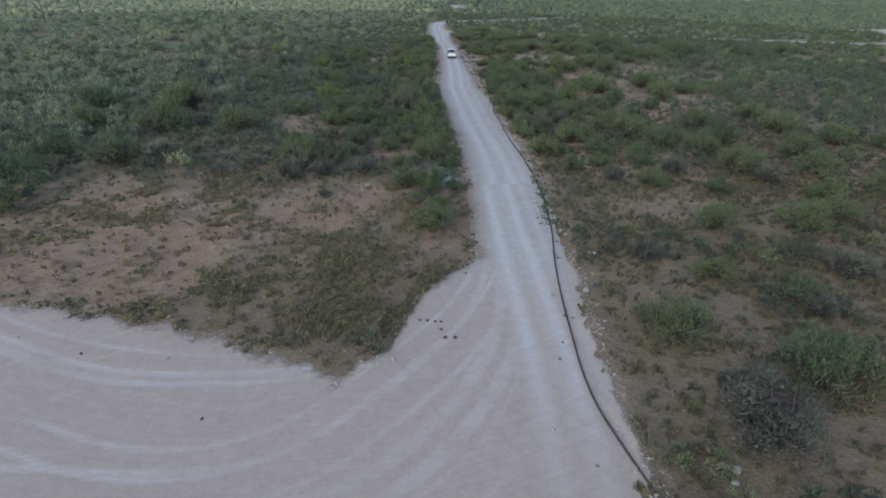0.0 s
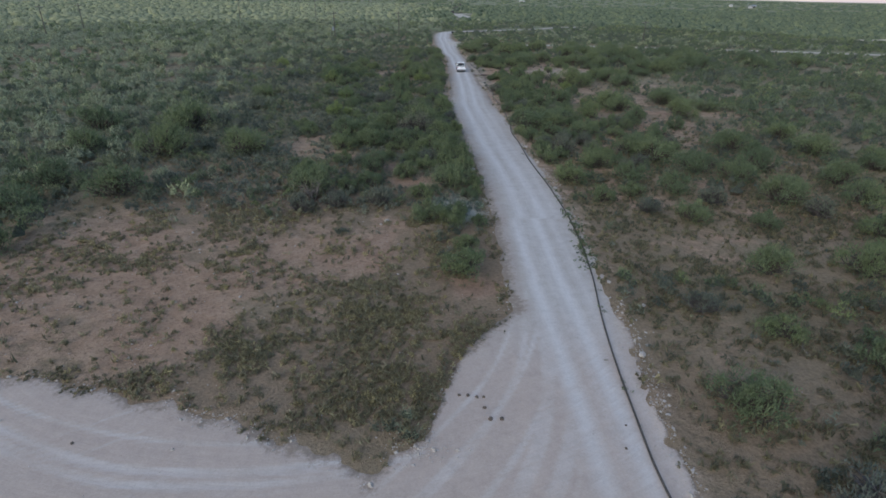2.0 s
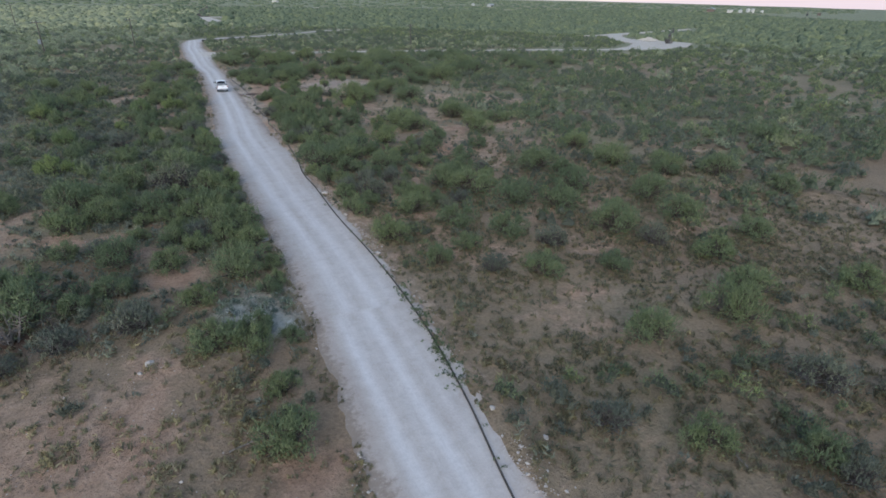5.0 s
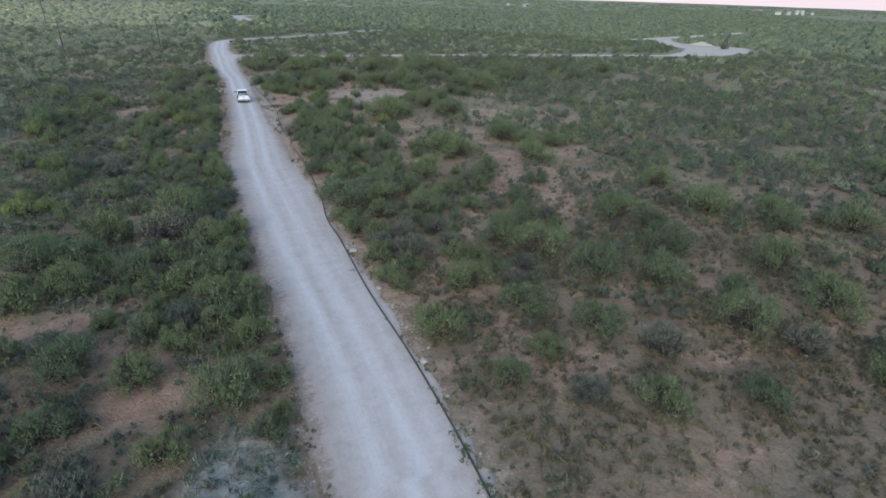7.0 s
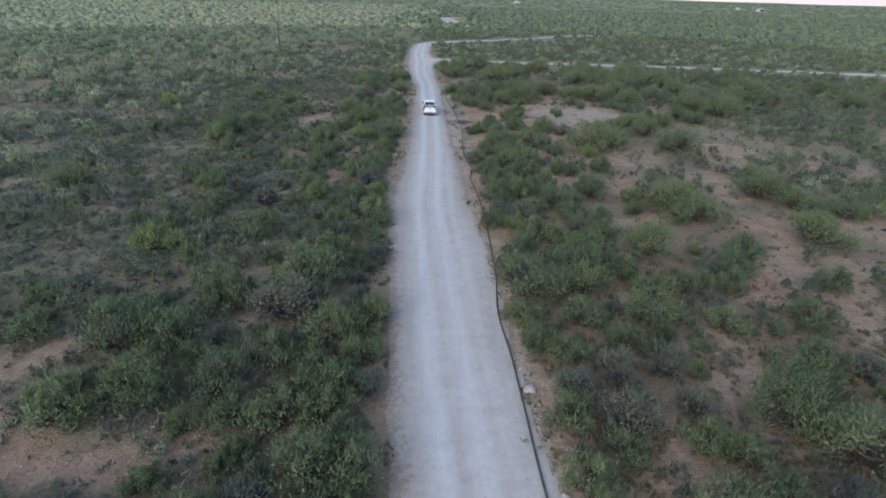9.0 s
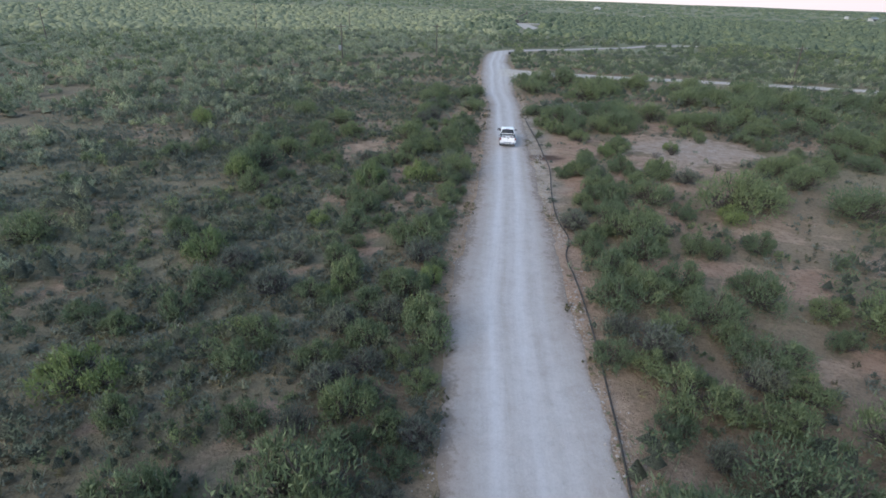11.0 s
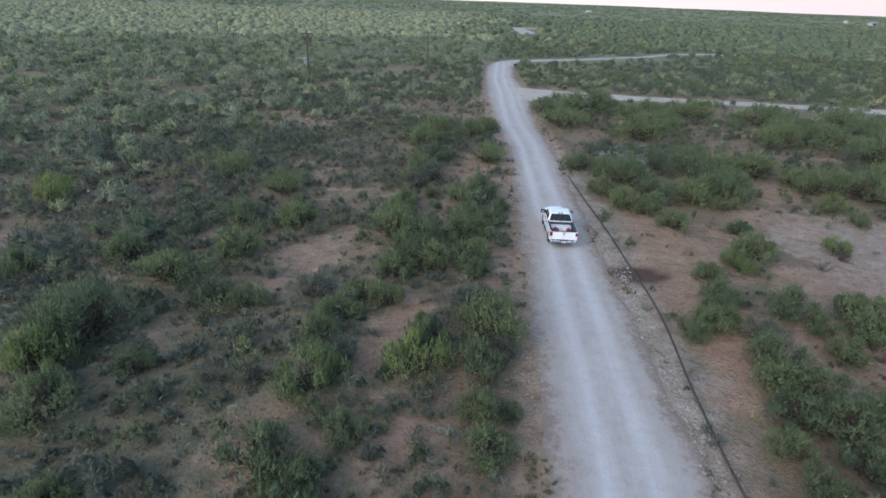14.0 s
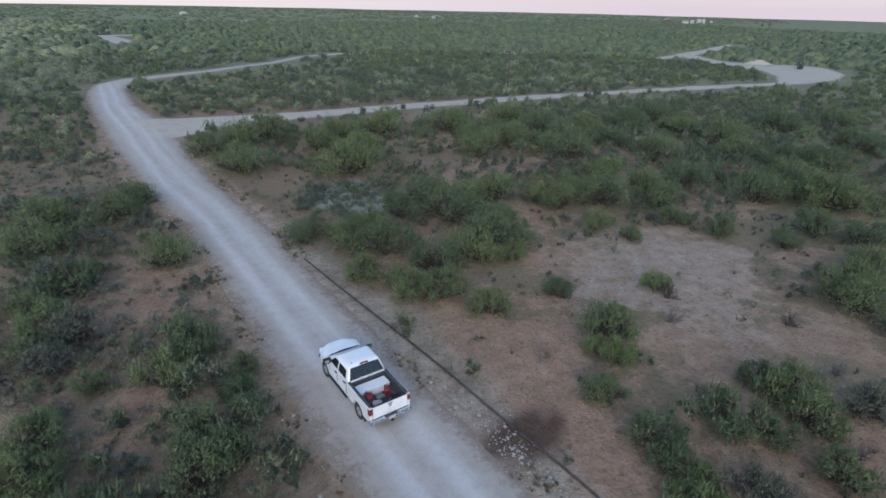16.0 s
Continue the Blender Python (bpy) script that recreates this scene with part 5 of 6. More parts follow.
def stuff_mounds(name, x, y, radius, tall, material, label, seed, sides=7):
    """One mesh of many low uneven bushes far off: ragged domes of two rings and a crown."""
    r = np.random.default_rng(seed)
    n = len(x)
    a = 2 * math.pi * np.arange(sides) / sides
    rings = []
    for q, h in ((1.0, -0.1), (0.78, 0.62)):
        rr = radius[:, None] * q * r.uniform(0.65, 1.3, (n, sides))
        turn = a[None] + r.uniform(-0.3, 0.3, (n, sides))
        zz = tall[:, None] * h * r.uniform(0.6, 1.35, (n, sides))
        rings.append(np.stack([rr * np.cos(turn), rr * np.sin(turn), zz], 2))
    crown = np.stack([radius * r.uniform(-0.3, 0.3, n), radius * r.uniform(-0.3, 0.3, n), tall * r.uniform(0.8, 1.15, n)], 1)[:, None]
    v = np.concatenate(rings + [crown], 1) + np.stack([x, y, height(x, y)], 1)[:, None]
    k = np.arange(sides)
    m = (k + 1) % sides
    tri = np.concatenate([np.stack([k, m, m + sides], 1), np.stack([k, m + sides, k + sides], 1), np.stack([k + sides, m + sides, np.full(sides, 2 * sides)], 1)])
    faces = (tri[None] + (2 * sides + 1) * np.arange(n)[:, None, None]).reshape(-1, 3)
    tone = np.repeat(r.random(n), 2 * sides + 1)
    ob = sheet_object(name, v.reshape(-1, 3), faces, material, True, tone=tone)
    return tagged(ob, label, "scrub", kind="stuff")


def free_of_road(x, y, gap=0.6):
    return (in_road(x, y) < -gap) & (in_branch(x, y) < -gap)


def roadside(x, y):
    """The low strip before the side roads and pads, where no tall scrub grows."""
    return (np.maximum(in_branch(x, y + 4.5), in_road(x, y + 5.0)) > -3.5) & (y > 150) & (np.abs(x) > 7)


def clumps(x, y, size, seed, share):
    """Chance of a plant, 0 to 1: clumps of the given size that cover about the given share of the ground."""
    v = 0.65 * fbm(x, y, size, seed) + 0.35 * fbm(x, y, size * 3.5, seed + 5)
    return step(0.62 - 0.28 * share, 0.72 - 0.28 * share, v)


def bush_sizes(n, r, lo=0.5, hi=2.3, middle=0.95):
    return np.clip(middle * np.exp(r.normal(0, 0.36, n)), lo, hi)


def thin_out(x, y, rad, gap):
    """Leaves out what stands closer to an earlier one than the gap times both radii."""
    keep, cells = [], {}
    for k in range(len(x)):
        cx, cy = int(x[k] // 4), int(y[k] // 4)
        near = [j for a in (-1, 0, 1) for b in (-1, 0, 1) for j in cells.get((cx + a, cy + b), ())]
        if all((x[j] - x[k]) ** 2 + (y[j] - y[k]) ** 2 > (gap * (rad[j] + rad[k])) ** 2 for j in near):
            keep.append(k)
            cells.setdefault((cx, cy), []).append(k)
    return np.array(keep)


def build_scrub():
    taken = np.array([(x, y, rad) for (x, y, rad), _ in BUSHES])
    # filler bushes of the corridor
    r = np.random.default_rng(21)
    x, y = scatter(-75, 95, 5, 235, 52000, r)
    bare, _, pale, weeds = bare_at(x, y)
    near_start = step(62, 48, y) * step(5, 9, x)
    disturbed = step(1.25, 0.8, np.hypot((x + 15) / 15, (y - 33) / 13))
    share = np.where(x < 0, 0.62 + 0.2 * step(58, 72, y) * step(128, 112, y), 0.66) * (1 - 0.55 * near_start) + 0.25 * step(150, 185, y) + 0.25 * step(-25, -55, x) + 0.4 * step(34, 52, x)
    chance = clumps(x, y, 6.5, 71, share) * (1 - 0.97 * bare * (1 - 0.6 * step(30, 50, x))) * (1 - 0.95 * open_at(x, y)) * (1 - 0.6 * near_start) * (1 - 0.97 * disturbed) * (1 - meadow_at(x, y)) * (1 - 0.35 * step(122, 134, y) * step(-1, -4, x) * step(-22, -16, x))
    ok = (r.random(len(x)) < chance) & free_of_road(x, y, 0.9) & (np.hypot(x, y) > 9) & (np.hypot(x - 7.2, y - 124.3) > 2.9) & (np.hypot((x + 12) / 1.6, y - 47.6) > 2.4) & (np.hypot(x - 0.2, y - 46.8) > 3.4) & ~(roadside(x, y) & (r.random(len(x)) < 0.85))
    x, y = x[ok], y[ok]
    ok = (((x[:, None] - taken[None, :, 0]) ** 2 + (y[:, None] - taken[None, :, 1]) ** 2) > (0.75 * taken[None, :, 2] + 0.4) ** 2).all(1)
    x, y = x[ok], y[ok]
    rad = bush_sizes(len(x), r, 0.45, 2.1, 0.95) * (1 + 0.7 * step(18, 34, np.abs(x - 4)))
    ok = thin_out(x, y, rad, 0.52)
    x, y, rad = x[ok], y[ok], rad[ok]
    ok = free_of_road(x, y, 0.5 * rad + 0.3)
    x, y, rad = x[ok], y[ok], rad[ok]
    close = (np.abs(x - 4) + r.normal(0, 6, len(x)) < 38) & (y < 165)
    hue = r.random(len(x)) + 0.5 * (fbm(x, y, 18, 75) - 0.5)
    # westward the share of scrub in the haze-paled leaf grows
    hue = np.where(x < 0, 0.52 + (hue - 0.5) * (1 - 0.6 * step(-14, -45, x)), hue - 0.5 * ((hue > 0.42) & (hue < 0.62) & (y < 175)))
    for name, chosen, leaf, label in (("scrub", hue < 0.42, LEAF_GREEN, "low green desert scrub between the bushes"), ("pale_scrub", (hue >= 0.42) & (hue < 0.66), LEAF_HAZED, "low grey-green desert scrub between the bushes"), ("dark_scrub", hue >= 0.66, LEAF_DARK, "dark half bare desert scrub between the bushes")):
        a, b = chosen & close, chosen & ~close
        stuff_plants(name, x[a], y[a], rad[a], rad[a] * 0.9 + 0.1, 200 if leaf is not LEAF_DARK else 150, 0.125, LEAF_GREY if leaf is LEAF_HAZED else leaf, label, 0.9, 0.45, 5, 6, heart=TWIGS)
        stuff_plants("outer_" + name, x[b], y[b], rad[b], rad[b] * 0.9 + 0.1, 125, 0.195, leaf, label + ", away from the road", 1.0, 0.46, 6, 6, heart=HAZED_HEARTS if leaf is LEAF_HAZED else HEARTS, full=0.55, shape=(0.6, 0.26, 0.46))
    # out to the horizon
    r = np.random.default_rng(22)
    x, y = scatter(-330, 520, 15, 560, 62000, r)
    for xlo, xhi, count in ((70, 230, 11000), (-190, -60, 9000), (-60, 100, 5000)):
        more = scatter(xlo, xhi, 40 if xlo > -60 else 60, 340, count, r)
        x, y = np.concatenate([x, more[0]]), np.concatenate([y, more[1]])
    inner = (x > -75) & (x < 95) & (y < 235)
    seen = (x > -(y - 20) * 1.1 - 60) & (x < (y + 20) * 1.6 + 40)
    ok = ~inner & seen & free_of_road(x, y, 2.0) & (r.random(len(x)) < 0.12 + 0.88 * clumps(x, y, 9.0, 73, 0.92))
    ok = ok & ~(roadside(x, y) & (r.random(len(x)) < 0.85))
    x, y = x[ok], y[ok]
    rad = bush_sizes(len(x), r, 0.7, 3.0, 1.6)
    ok = thin_out(x, y, rad, 0.5)
    x, y, rad = x[ok], y[ok], rad[ok]
    near = (np.hypot(x, y - 100) < 210) & (y < 340)
    hue = r.random(len(x)) + 0.6 * (fbm(x, y, 40, 76) - 0.5)
    # distant crowns to the west mostly take the haze-paled leaf too
    hue = np.where(x < 0, 0.56 + 0.4 * (hue - 0.5), hue - 0.5 * ((hue > 0.42) & (hue < 0.68)))
    for fringe, chosen, leaf in (("green_fringe", near & (hue < 0.45), LEAF_GREEN), ("pale_fringe", near & (hue >= 0.45) & (hue < 0.75), LEAF_HAZED), ("dark_fringe", near & (hue >= 0.75), LEAF_DARK)):
        stuff_plants(fringe, x[chosen], y[chosen], rad[chosen], rad[chosen] * 0.8, 44, 0.32, leaf, "leafy crowns of the distant desert scrub", 0.7, 0.5, 35, 4, heart=HAZED_HEARTS if leaf is LEAF_HAZED else HEARTS, full=0.64, shape=(0.55, 0.3, 0.5))
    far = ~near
    # dry: far plants, more to the west, whose colour holds the haze
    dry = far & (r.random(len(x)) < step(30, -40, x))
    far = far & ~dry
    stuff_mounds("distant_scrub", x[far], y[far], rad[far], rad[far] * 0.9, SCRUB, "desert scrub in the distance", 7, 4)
    stuff_mounds("hazed_distant_scrub", x[dry], y[dry], rad[dry], rad[dry] * 0.8, HAZED_SCRUB, "distant desert scrub with haze painted into its colour", 17, 4)
    r = np.random.default_rng(23)
    x, y = scatter(-900, 1150, 520, 1330, 10500, r)
    ok = free_of_road(x, y, 1.0) & (x > -(y - 20) * 0.95) & (x < y * 1.6) & (np.hypot(x, y - 60) < 1260) & (r.random(len(x)) < np.clip(fbm(x, y, 60, 74) * 1.6 - 0.2, 0.1, 1))
    x, y = x[ok], y[ok]
    rad = r.uniform(1.8, 4.2, len(x))
    stuff_mounds("horizon_scrub", x, y, rad, 0.9 + 0.2 * rad, SCRUB, "scrub plain out to the horizon", 8, 5)


SCRUB = scrub_material("distant_scrub", 1.0, (0.095, 0.116, 0.070), (0.142, 0.168, 0.102), (0.205, 0.230, 0.142))
# the far western scrub, lightened throughout for the haze over it
HAZED_SCRUB = scrub_material("hazed_distant_scrub", 1.0, (0.175, 0.190, 0.114), (0.248, 0.264, 0.162), (0.325, 0.335, 0.210))
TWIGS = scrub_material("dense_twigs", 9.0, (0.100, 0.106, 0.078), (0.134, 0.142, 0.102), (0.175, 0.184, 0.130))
# cores of the outer scrub, lightened to match leaves with haze in them
HAZED_HEARTS = scrub_material("pale_scrub_twigs", 4.0, (0.165, 0.182, 0.118), (0.225, 0.244, 0.160), (0.285, 0.306, 0.200))
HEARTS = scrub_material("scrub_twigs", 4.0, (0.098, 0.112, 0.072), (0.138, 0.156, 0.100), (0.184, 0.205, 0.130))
build_scrub()


def build_grass():
    r = np.random.default_rng(31)
    x, y = scatter(-48, 62, 4, 185, 42000, r)
    bare, _, pale, weeds = bare_at(x, y)
    near_start = step(64, 50, y) * step(5, 9, x)
    meadow = meadow_at(x, y)
    chance = np.clip(0.30 + 0.9 * (fbm(x, y, 5, 81) - 0.4) + 0.3 * meadow, 0.05, 1.0) * (1 - 0.78 * bare * (1 - 0.5 * step(42, 36, y))) * (1 + 0.8 * near_start) * (1 - 0.9 * pale) * np.where((x > 5) & (y > 68), 0.5, 1)
    ok = (r.random(len(x)) < chance) & free_of_road(x, y, 0.15)
    x, y = x[ok], y[ok]
    rad = r.uniform(0.16, 0.46, len(x))
    half = (r.random(len(x)) < 0.6) | ((y < 46) & (x < 3)) | (y < 62)
    stuff_plants("grass", x[half], y[half], rad[half], rad[half] * 0.9, 11, 0.45, GRASS, "dry brown grass tufts on the desert floor", 1.0, 0.34, 9, category="grass")
    stuff_plants("weeds", x[~half], y[~half], rad[~half] * 1.2, rad[~half] * 0.8, 16, 0.34, LEAF_DARK, "small grey-green weeds on the desert floor", 0.6, 0.5, 10, category="weeds")
    # the grassy corner, the dry tufts of the first stretch and the weeds on the road's edge
    x, y = scatter(-18, 4, 17, 40, 16000, r)
    lush = meadow_at(x, y) * np.clip(0.24 + 2.6 * (fbm(x, y, 2.2, 84) - 0.46), 0, 0.85)
    ok = (r.random(len(x)) < lush) & free_of_road(x, y, -0.1)
    x, y = x[ok], y[ok]
    rad = r.uniform(0.12, 0.38, len(x))
    stuff_plants("meadow_grass", x, y, rad, rad * 0.7, 18, 0.27, MEADOW, "olive brown grass in the corner beside the yard", 0.8, 0.4, 17, category="grass")
    x, y = scatter(8, 62, -14, 84, 30000, r)
    fade = step(62, 34, x) * step(-14, 6, y) * step(84, 58, y)
    ok = (r.random(len(x)) < fade * np.clip(0.45 + 2.2 * (fbm(x, y, 4.0, 85) - 0.45), 0.04, 0.9)) & free_of_road(x, y, 1.2)
    x, y = x[ok], y[ok]
    rad = r.uniform(0.2, 0.55, len(x))
    stuff_plants("bunch_grass", x, y, rad, rad * 0.6, 12, 0.40, BUNCH, "dry brown bunch grass on reddish soil", 0.8, 0.4, 18, category="grass")
    # clumps and crumbs on the churned ground past the yard
    x, y = scatter(-32, 0, 20, 50, 11000, r)
    churned = step(1.25, 0.9, np.hypot((x + 14) / 17, (y - 34) / 14))
    ok = (r.random(len(x)) < churned * np.clip(0.34 + 3.4 * (fbm(x, y, 3.0, 87) - 0.50), 0.06, 0.9)) & free_of_road(x, y, 0.3)
    x, y = x[ok], y[ok]
    rad = r.uniform(0.14, 0.5, len(x))
    stuff_plants("churned_tufts", x, y, rad, rad * 0.6, 18, 0.30, MEADOW, "flattened olive brown tufts on the churned soil", 0.6, 0.4, 38, category="grass")
    x, y = scatter(-26, 10, 8, 170, 120000, r)
    d = in_road(x, y)
    ok = (d > -0.9) & (d < 0.22) & (vnoise(x, y, 1.8, 86) > np.where(y < 34, 0.62, 0.70)) & (r.random(len(x)) < 0.6) & (in_branch(x, y) < 0)
    extra = np.array([(6.0, 16.6), (6.1, 16.4), (6.0, 14.3), (2.1, 30.7), (1.8, 28.8), (1.3, 29.3), (6.8, 26.7), (-2.3, 120.2), (-0.7, 124.5), (-1.1, 131.4), (1.9, 29.8), (2.3, 30.2), (6.7, 26.4)])
    x, y = np.concatenate([x[ok], extra[:, 0]]), np.concatenate([y[ok], extra[:, 1]])
    rad = r.uniform(0.07, 0.24, len(x)) * np.where(y < 34, 1.0, 0.75)
    stuff_plants("edge_weeds", x, y, rad, rad * 0.8, 14, 0.32, BUNCH, "small dry brown weeds on the edges of the road", 0.7, 0.45, 19, category="weeds")
    # green weeds that have grown up against the pipe
    y = np.concatenate([r.uniform(36, 47, 170), r.uniform(24, 95, 60)])
    x = np.interp(y, [6, 18, 22.8, 29.3, 36, 43, 52, 60.5, 69.5, 92], [9.0, 6.8, 6.9, 7.4, 8.3, 8.75, 8.6, 8.0, 7.75, 7.75]) + r.normal(0.1, 0.3, len(y))
    rad = r.uniform(0.1, 0.28, len(x))
    stuff_plants("pipe_weeds", x, y, rad, rad, 34, 0.17, LEAF_GREEN, "small green weeds grown up against the pipe", 0.9, 0.4, 39, category="weeds")
    # knee-high dwarf shrubs, thick on the west side and sparse on the bare east side
    x, y = scatter(-62, 60, 20, 192, 92000, r)
    bare, _, pale, weeds = bare_at(x, y)
    west = step(2, -5, x) * step(36, 60, y)
    disturbed = step(1.25, 0.8, np.hypot((x + 15) / 15, (y - 33) / 13))
    chance = (0.06 + 0.66 * west) * np.clip(0.62 + 2.4 * (fbm(x, y, 4.5, 83) - 0.45), 0.15, 1) * (1 - 0.92 * bare) * (1 - 0.9 * disturbed) * (1 - meadow_at(x, y)) * (1 - 0.25 * step(116, 132, y) * step(-24, -18, x)) * (1 - 0.6 * step(62, 48, y) * step(5, 9, x)) * step(-66, -40, x) * step(195, 150, y) * step(64, 30, x)
    ok = (r.random(len(x)) < chance) & free_of_road(x, y, 0.5)
    x, y = x[ok], y[ok]
    rad = r.uniform(0.28, 0.85, len(x))
    stuff_plants("dwarf_shrubs", x, y, rad, rad * 0.8, 29, 0.235, LEAF_MIXED, "knee-high grey-green dwarf shrubs covering the plain", 0.6, 0.5, 13, category="shrubs")
    # pale silvery weeds
    x, y = scatter(-6, 22, 40, 162, 9000, r)
    patch = np.maximum(np.maximum(0, 1 - np.hypot((x - 13.5) / 6.0, (y - 155) / 5.0)), np.maximum(0, 1 - np.hypot((x + 0.4) / 2.6, (y - 47.5) / 3.4)))
    ok = (r.random(len(x)) < patch * 4) & free_of_road(x, y, 0.2)
    x, y = x[ok], y[ok]
    rad = r.uniform(0.3, 0.7, len(x))
    stuff_plants("silver_weeds", x, y, rad, rad * 0.8, 30, 0.26, SILVER, "pale silvery weeds beside the road", 0.6, 0.4, 12, category="weeds")


LEAF_MIXED = leaf_material("dwarf_leaf", (0.166, 0.178, 0.144), (0.212, 0.226, 0.182), (0.262, 0.274, 0.222))
MEADOW = leaf_material("meadow_grass", (0.205, 0.180, 0.106), (0.290, 0.254, 0.152), (0.370, 0.326, 0.206))
BUNCH = leaf_material("bunch_grass", (0.165, 0.148, 0.088), (0.235, 0.208, 0.126), (0.305, 0.268, 0.170))
SILVER = leaf_material("silver_leaf", (0.13, 0.16, 0.115), (0.235, 0.275, 0.205), (0.38, 0.41, 0.34))
build_grass()


# ---- stones and dead branches ----
def stone_mesh(seed, subdivisions=2):
    bm = bmesh.new()
    bmesh.ops.create_icosphere(bm, subdivisions=subdivisions, radius=1.0)
    off = Vector((seed * 3.1, seed * 1.7, 0))
    for v in bm.verts:
        k = 1 + 0.45 * noise.noise(v.co * 1.1 + off) + 0.15 * noise.noise(v.co * 3.0 + off)
        v.co = Vector((v.co.x * k, v.co.y * k * 0.8, max(v.co.z * k * 0.65, -0.25)))
    return bm


def build_rocks():
    for k, (x, y, s) in enumerate([(12.6, 15.5, 0.22), (8.6, 26.7, 0.22), (10.4, 31.7, 0.15), (1.5, 57.9, 0.42), (8.3, 66.8, 0.30), (-5.9, 44.0, 0.24), (-6.3, 43.3, 0.15), (8.7, 60.6, 0.2), (9.0, 52.0, 0.22), (8.9, 34.0, 0.16), (11.2, 14.2, 0.17), (10.8, 13.6, 0.14)]):
        bm = stone_mesh(k)
        for v in bm.verts:
            v.co *= s
        ob = part("rock", bm, STONE, None)
        ob.matrix_basis = pose(x, y, float(height(x, y)) + 0.08 * s, 0, 0, 47 * k)
        tagged(ob, "pale weathered limestone rock beside the dirt road", "rock", "loose rocks along the road")


build_rocks()


def build_clods():
    for k, (x, y, s) in enumerate([(-0.8, 23.7, 0.09), (-0.4, 23.7, 0.10), (0.0, 23.6, 0.09), (0.3, 22.9, 0.10), (0.5, 22.2, 0.12), (1.0, 22.2, 0.12), (0.3, 23.6, 0.08), (-1.0, 25.6, 0.09), (5.9, 20.6, 0.07), (6.3, 21.9, 0.06), (-9.3, 16.5, 0.08), (-16.5, 20.6, 0.08)]):
        bm = stone_mesh(40 + k)
        for v in bm.verts:
            v.co *= s
        ob = part("clod", bm, CLOD, None)
        ob.matrix_basis = pose(x, y, 0.05 + 0.1 * s, 0, 0, 61 * k)
        tagged(ob, "dark clod of earth lying on the pale dirt road", "clod", "clods of earth on the road")


build_clods()


def build_stones():
    """Gravel windrows along the road's edges and scattered stones: one mesh of small jittered octahedra."""
    r = np.random.default_rng(41)
    y = r.uniform(8, 175, 5200)
    side = r.random(len(y)) < 0.55
    left, right = np.interp(y, LEFT_Y, LEFT_X), np.interp(y, RIGHT_Y, RIGHT_X)
    x = np.where(side, right + 0.2 + 0.3 * step(85, 98, y) + r.normal(0, 0.5, len(y)), left - 0.35 + r.normal(0, 0.40, len(y)))
    keep = (vnoise(x, y, 4.0, 91) > 0.42) & ((y > 31) | side) & (np.abs(in_road(x, y)) < 2.5)
    x2, y2 = scatter(-30, 40, 12, 150, 1400, r)
    keep2 = bare_at(x2, y2)[0] > 0.2
    # the stony berm beside the pipe and the rim of the yard
    y3 = r.uniform(4, 128, 4200)
    x3 = np.interp(y3, RIGHT_Y, RIGHT_X) + 0.15 + 0.55 * step(85, 98, y3) + r.normal(0, 0.38, len(y3))
    keep3 = vnoise(x3, y3, 3.0, 92) > 0.35
    x4, y4 = scatter(-26, 3, 17, 32, 9000, r)
    keep4 = (np.abs(in_road(x4, y4)) < 0.6) & (vnoise(x4, y4, 2.2, 93) > 0.45)
    x5, y5 = scatter(-26, 7, 8, 30, 160, r)
    x6, y6 = scatter(-30, 0, 21, 48, 700, r)
    keep6 = free_of_road(x6, y6, 0.2)
    x7, y7 = r.normal(-2.6, 0.8, 130), r.normal(20.4, 0.5, 130)
    x5, y5 = np.concatenate([x5, x6[keep6], x7]), np.concatenate([y5, y6[keep6], y7])
    x = np.concatenate([x[keep], x2[keep2], x3[keep3], x4[keep4], x5])
    y = np.concatenate([y[keep], y2[keep2], y3[keep3], y4[keep4], y5])
    n = len(x)
    s = r.uniform(0.018, 0.050, n) * np.where(r.random(n) < 0.10, 2.2, 1)
    base = np.array([(1, 0, 0), (0, 1, 0), (-1, 0, 0), (0, -1, 0), (0, 0, 0.7), (0, 0, -0.5)])
    tris = np.array([(0, 1, 4), (1, 2, 4), (2, 3, 4), (3, 0, 4), (1, 0, 5), (2, 1, 5), (3, 2, 5), (0, 3, 5)])
    turn = r.uniform(0, 6.28, n)
    v = base[None] * (s[:, None, None] * r.uniform(0.6, 1.4, (n, 6, 3)))
    c, q = np.cos(turn)[:, None], np.sin(turn)[:, None]
    vx, vy = v[:, :, 0] * c - v[:, :, 1] * q, v[:, :, 0] * q + v[:, :, 1] * c
    d = in_road(x, y)
    z = height(x, y) * step(1.5, -2.0, d) + 0.05 * step(-0.35, 0.9, d)
    v = np.stack([vx + x[:, None], vy + y[:, None], v[:, :, 2] + z[:, None] + 0.25 * s[:, None]], 2)
    ob = sheet_object("gravel_stones", v.reshape(-1, 3), (tris[None] + 6 * np.arange(n)[:, None, None]).reshape(-1, 3), STONE, False)
    tagged(ob, "loose pale stones along the road edges", "stones", kind="stuff")


build_stones()


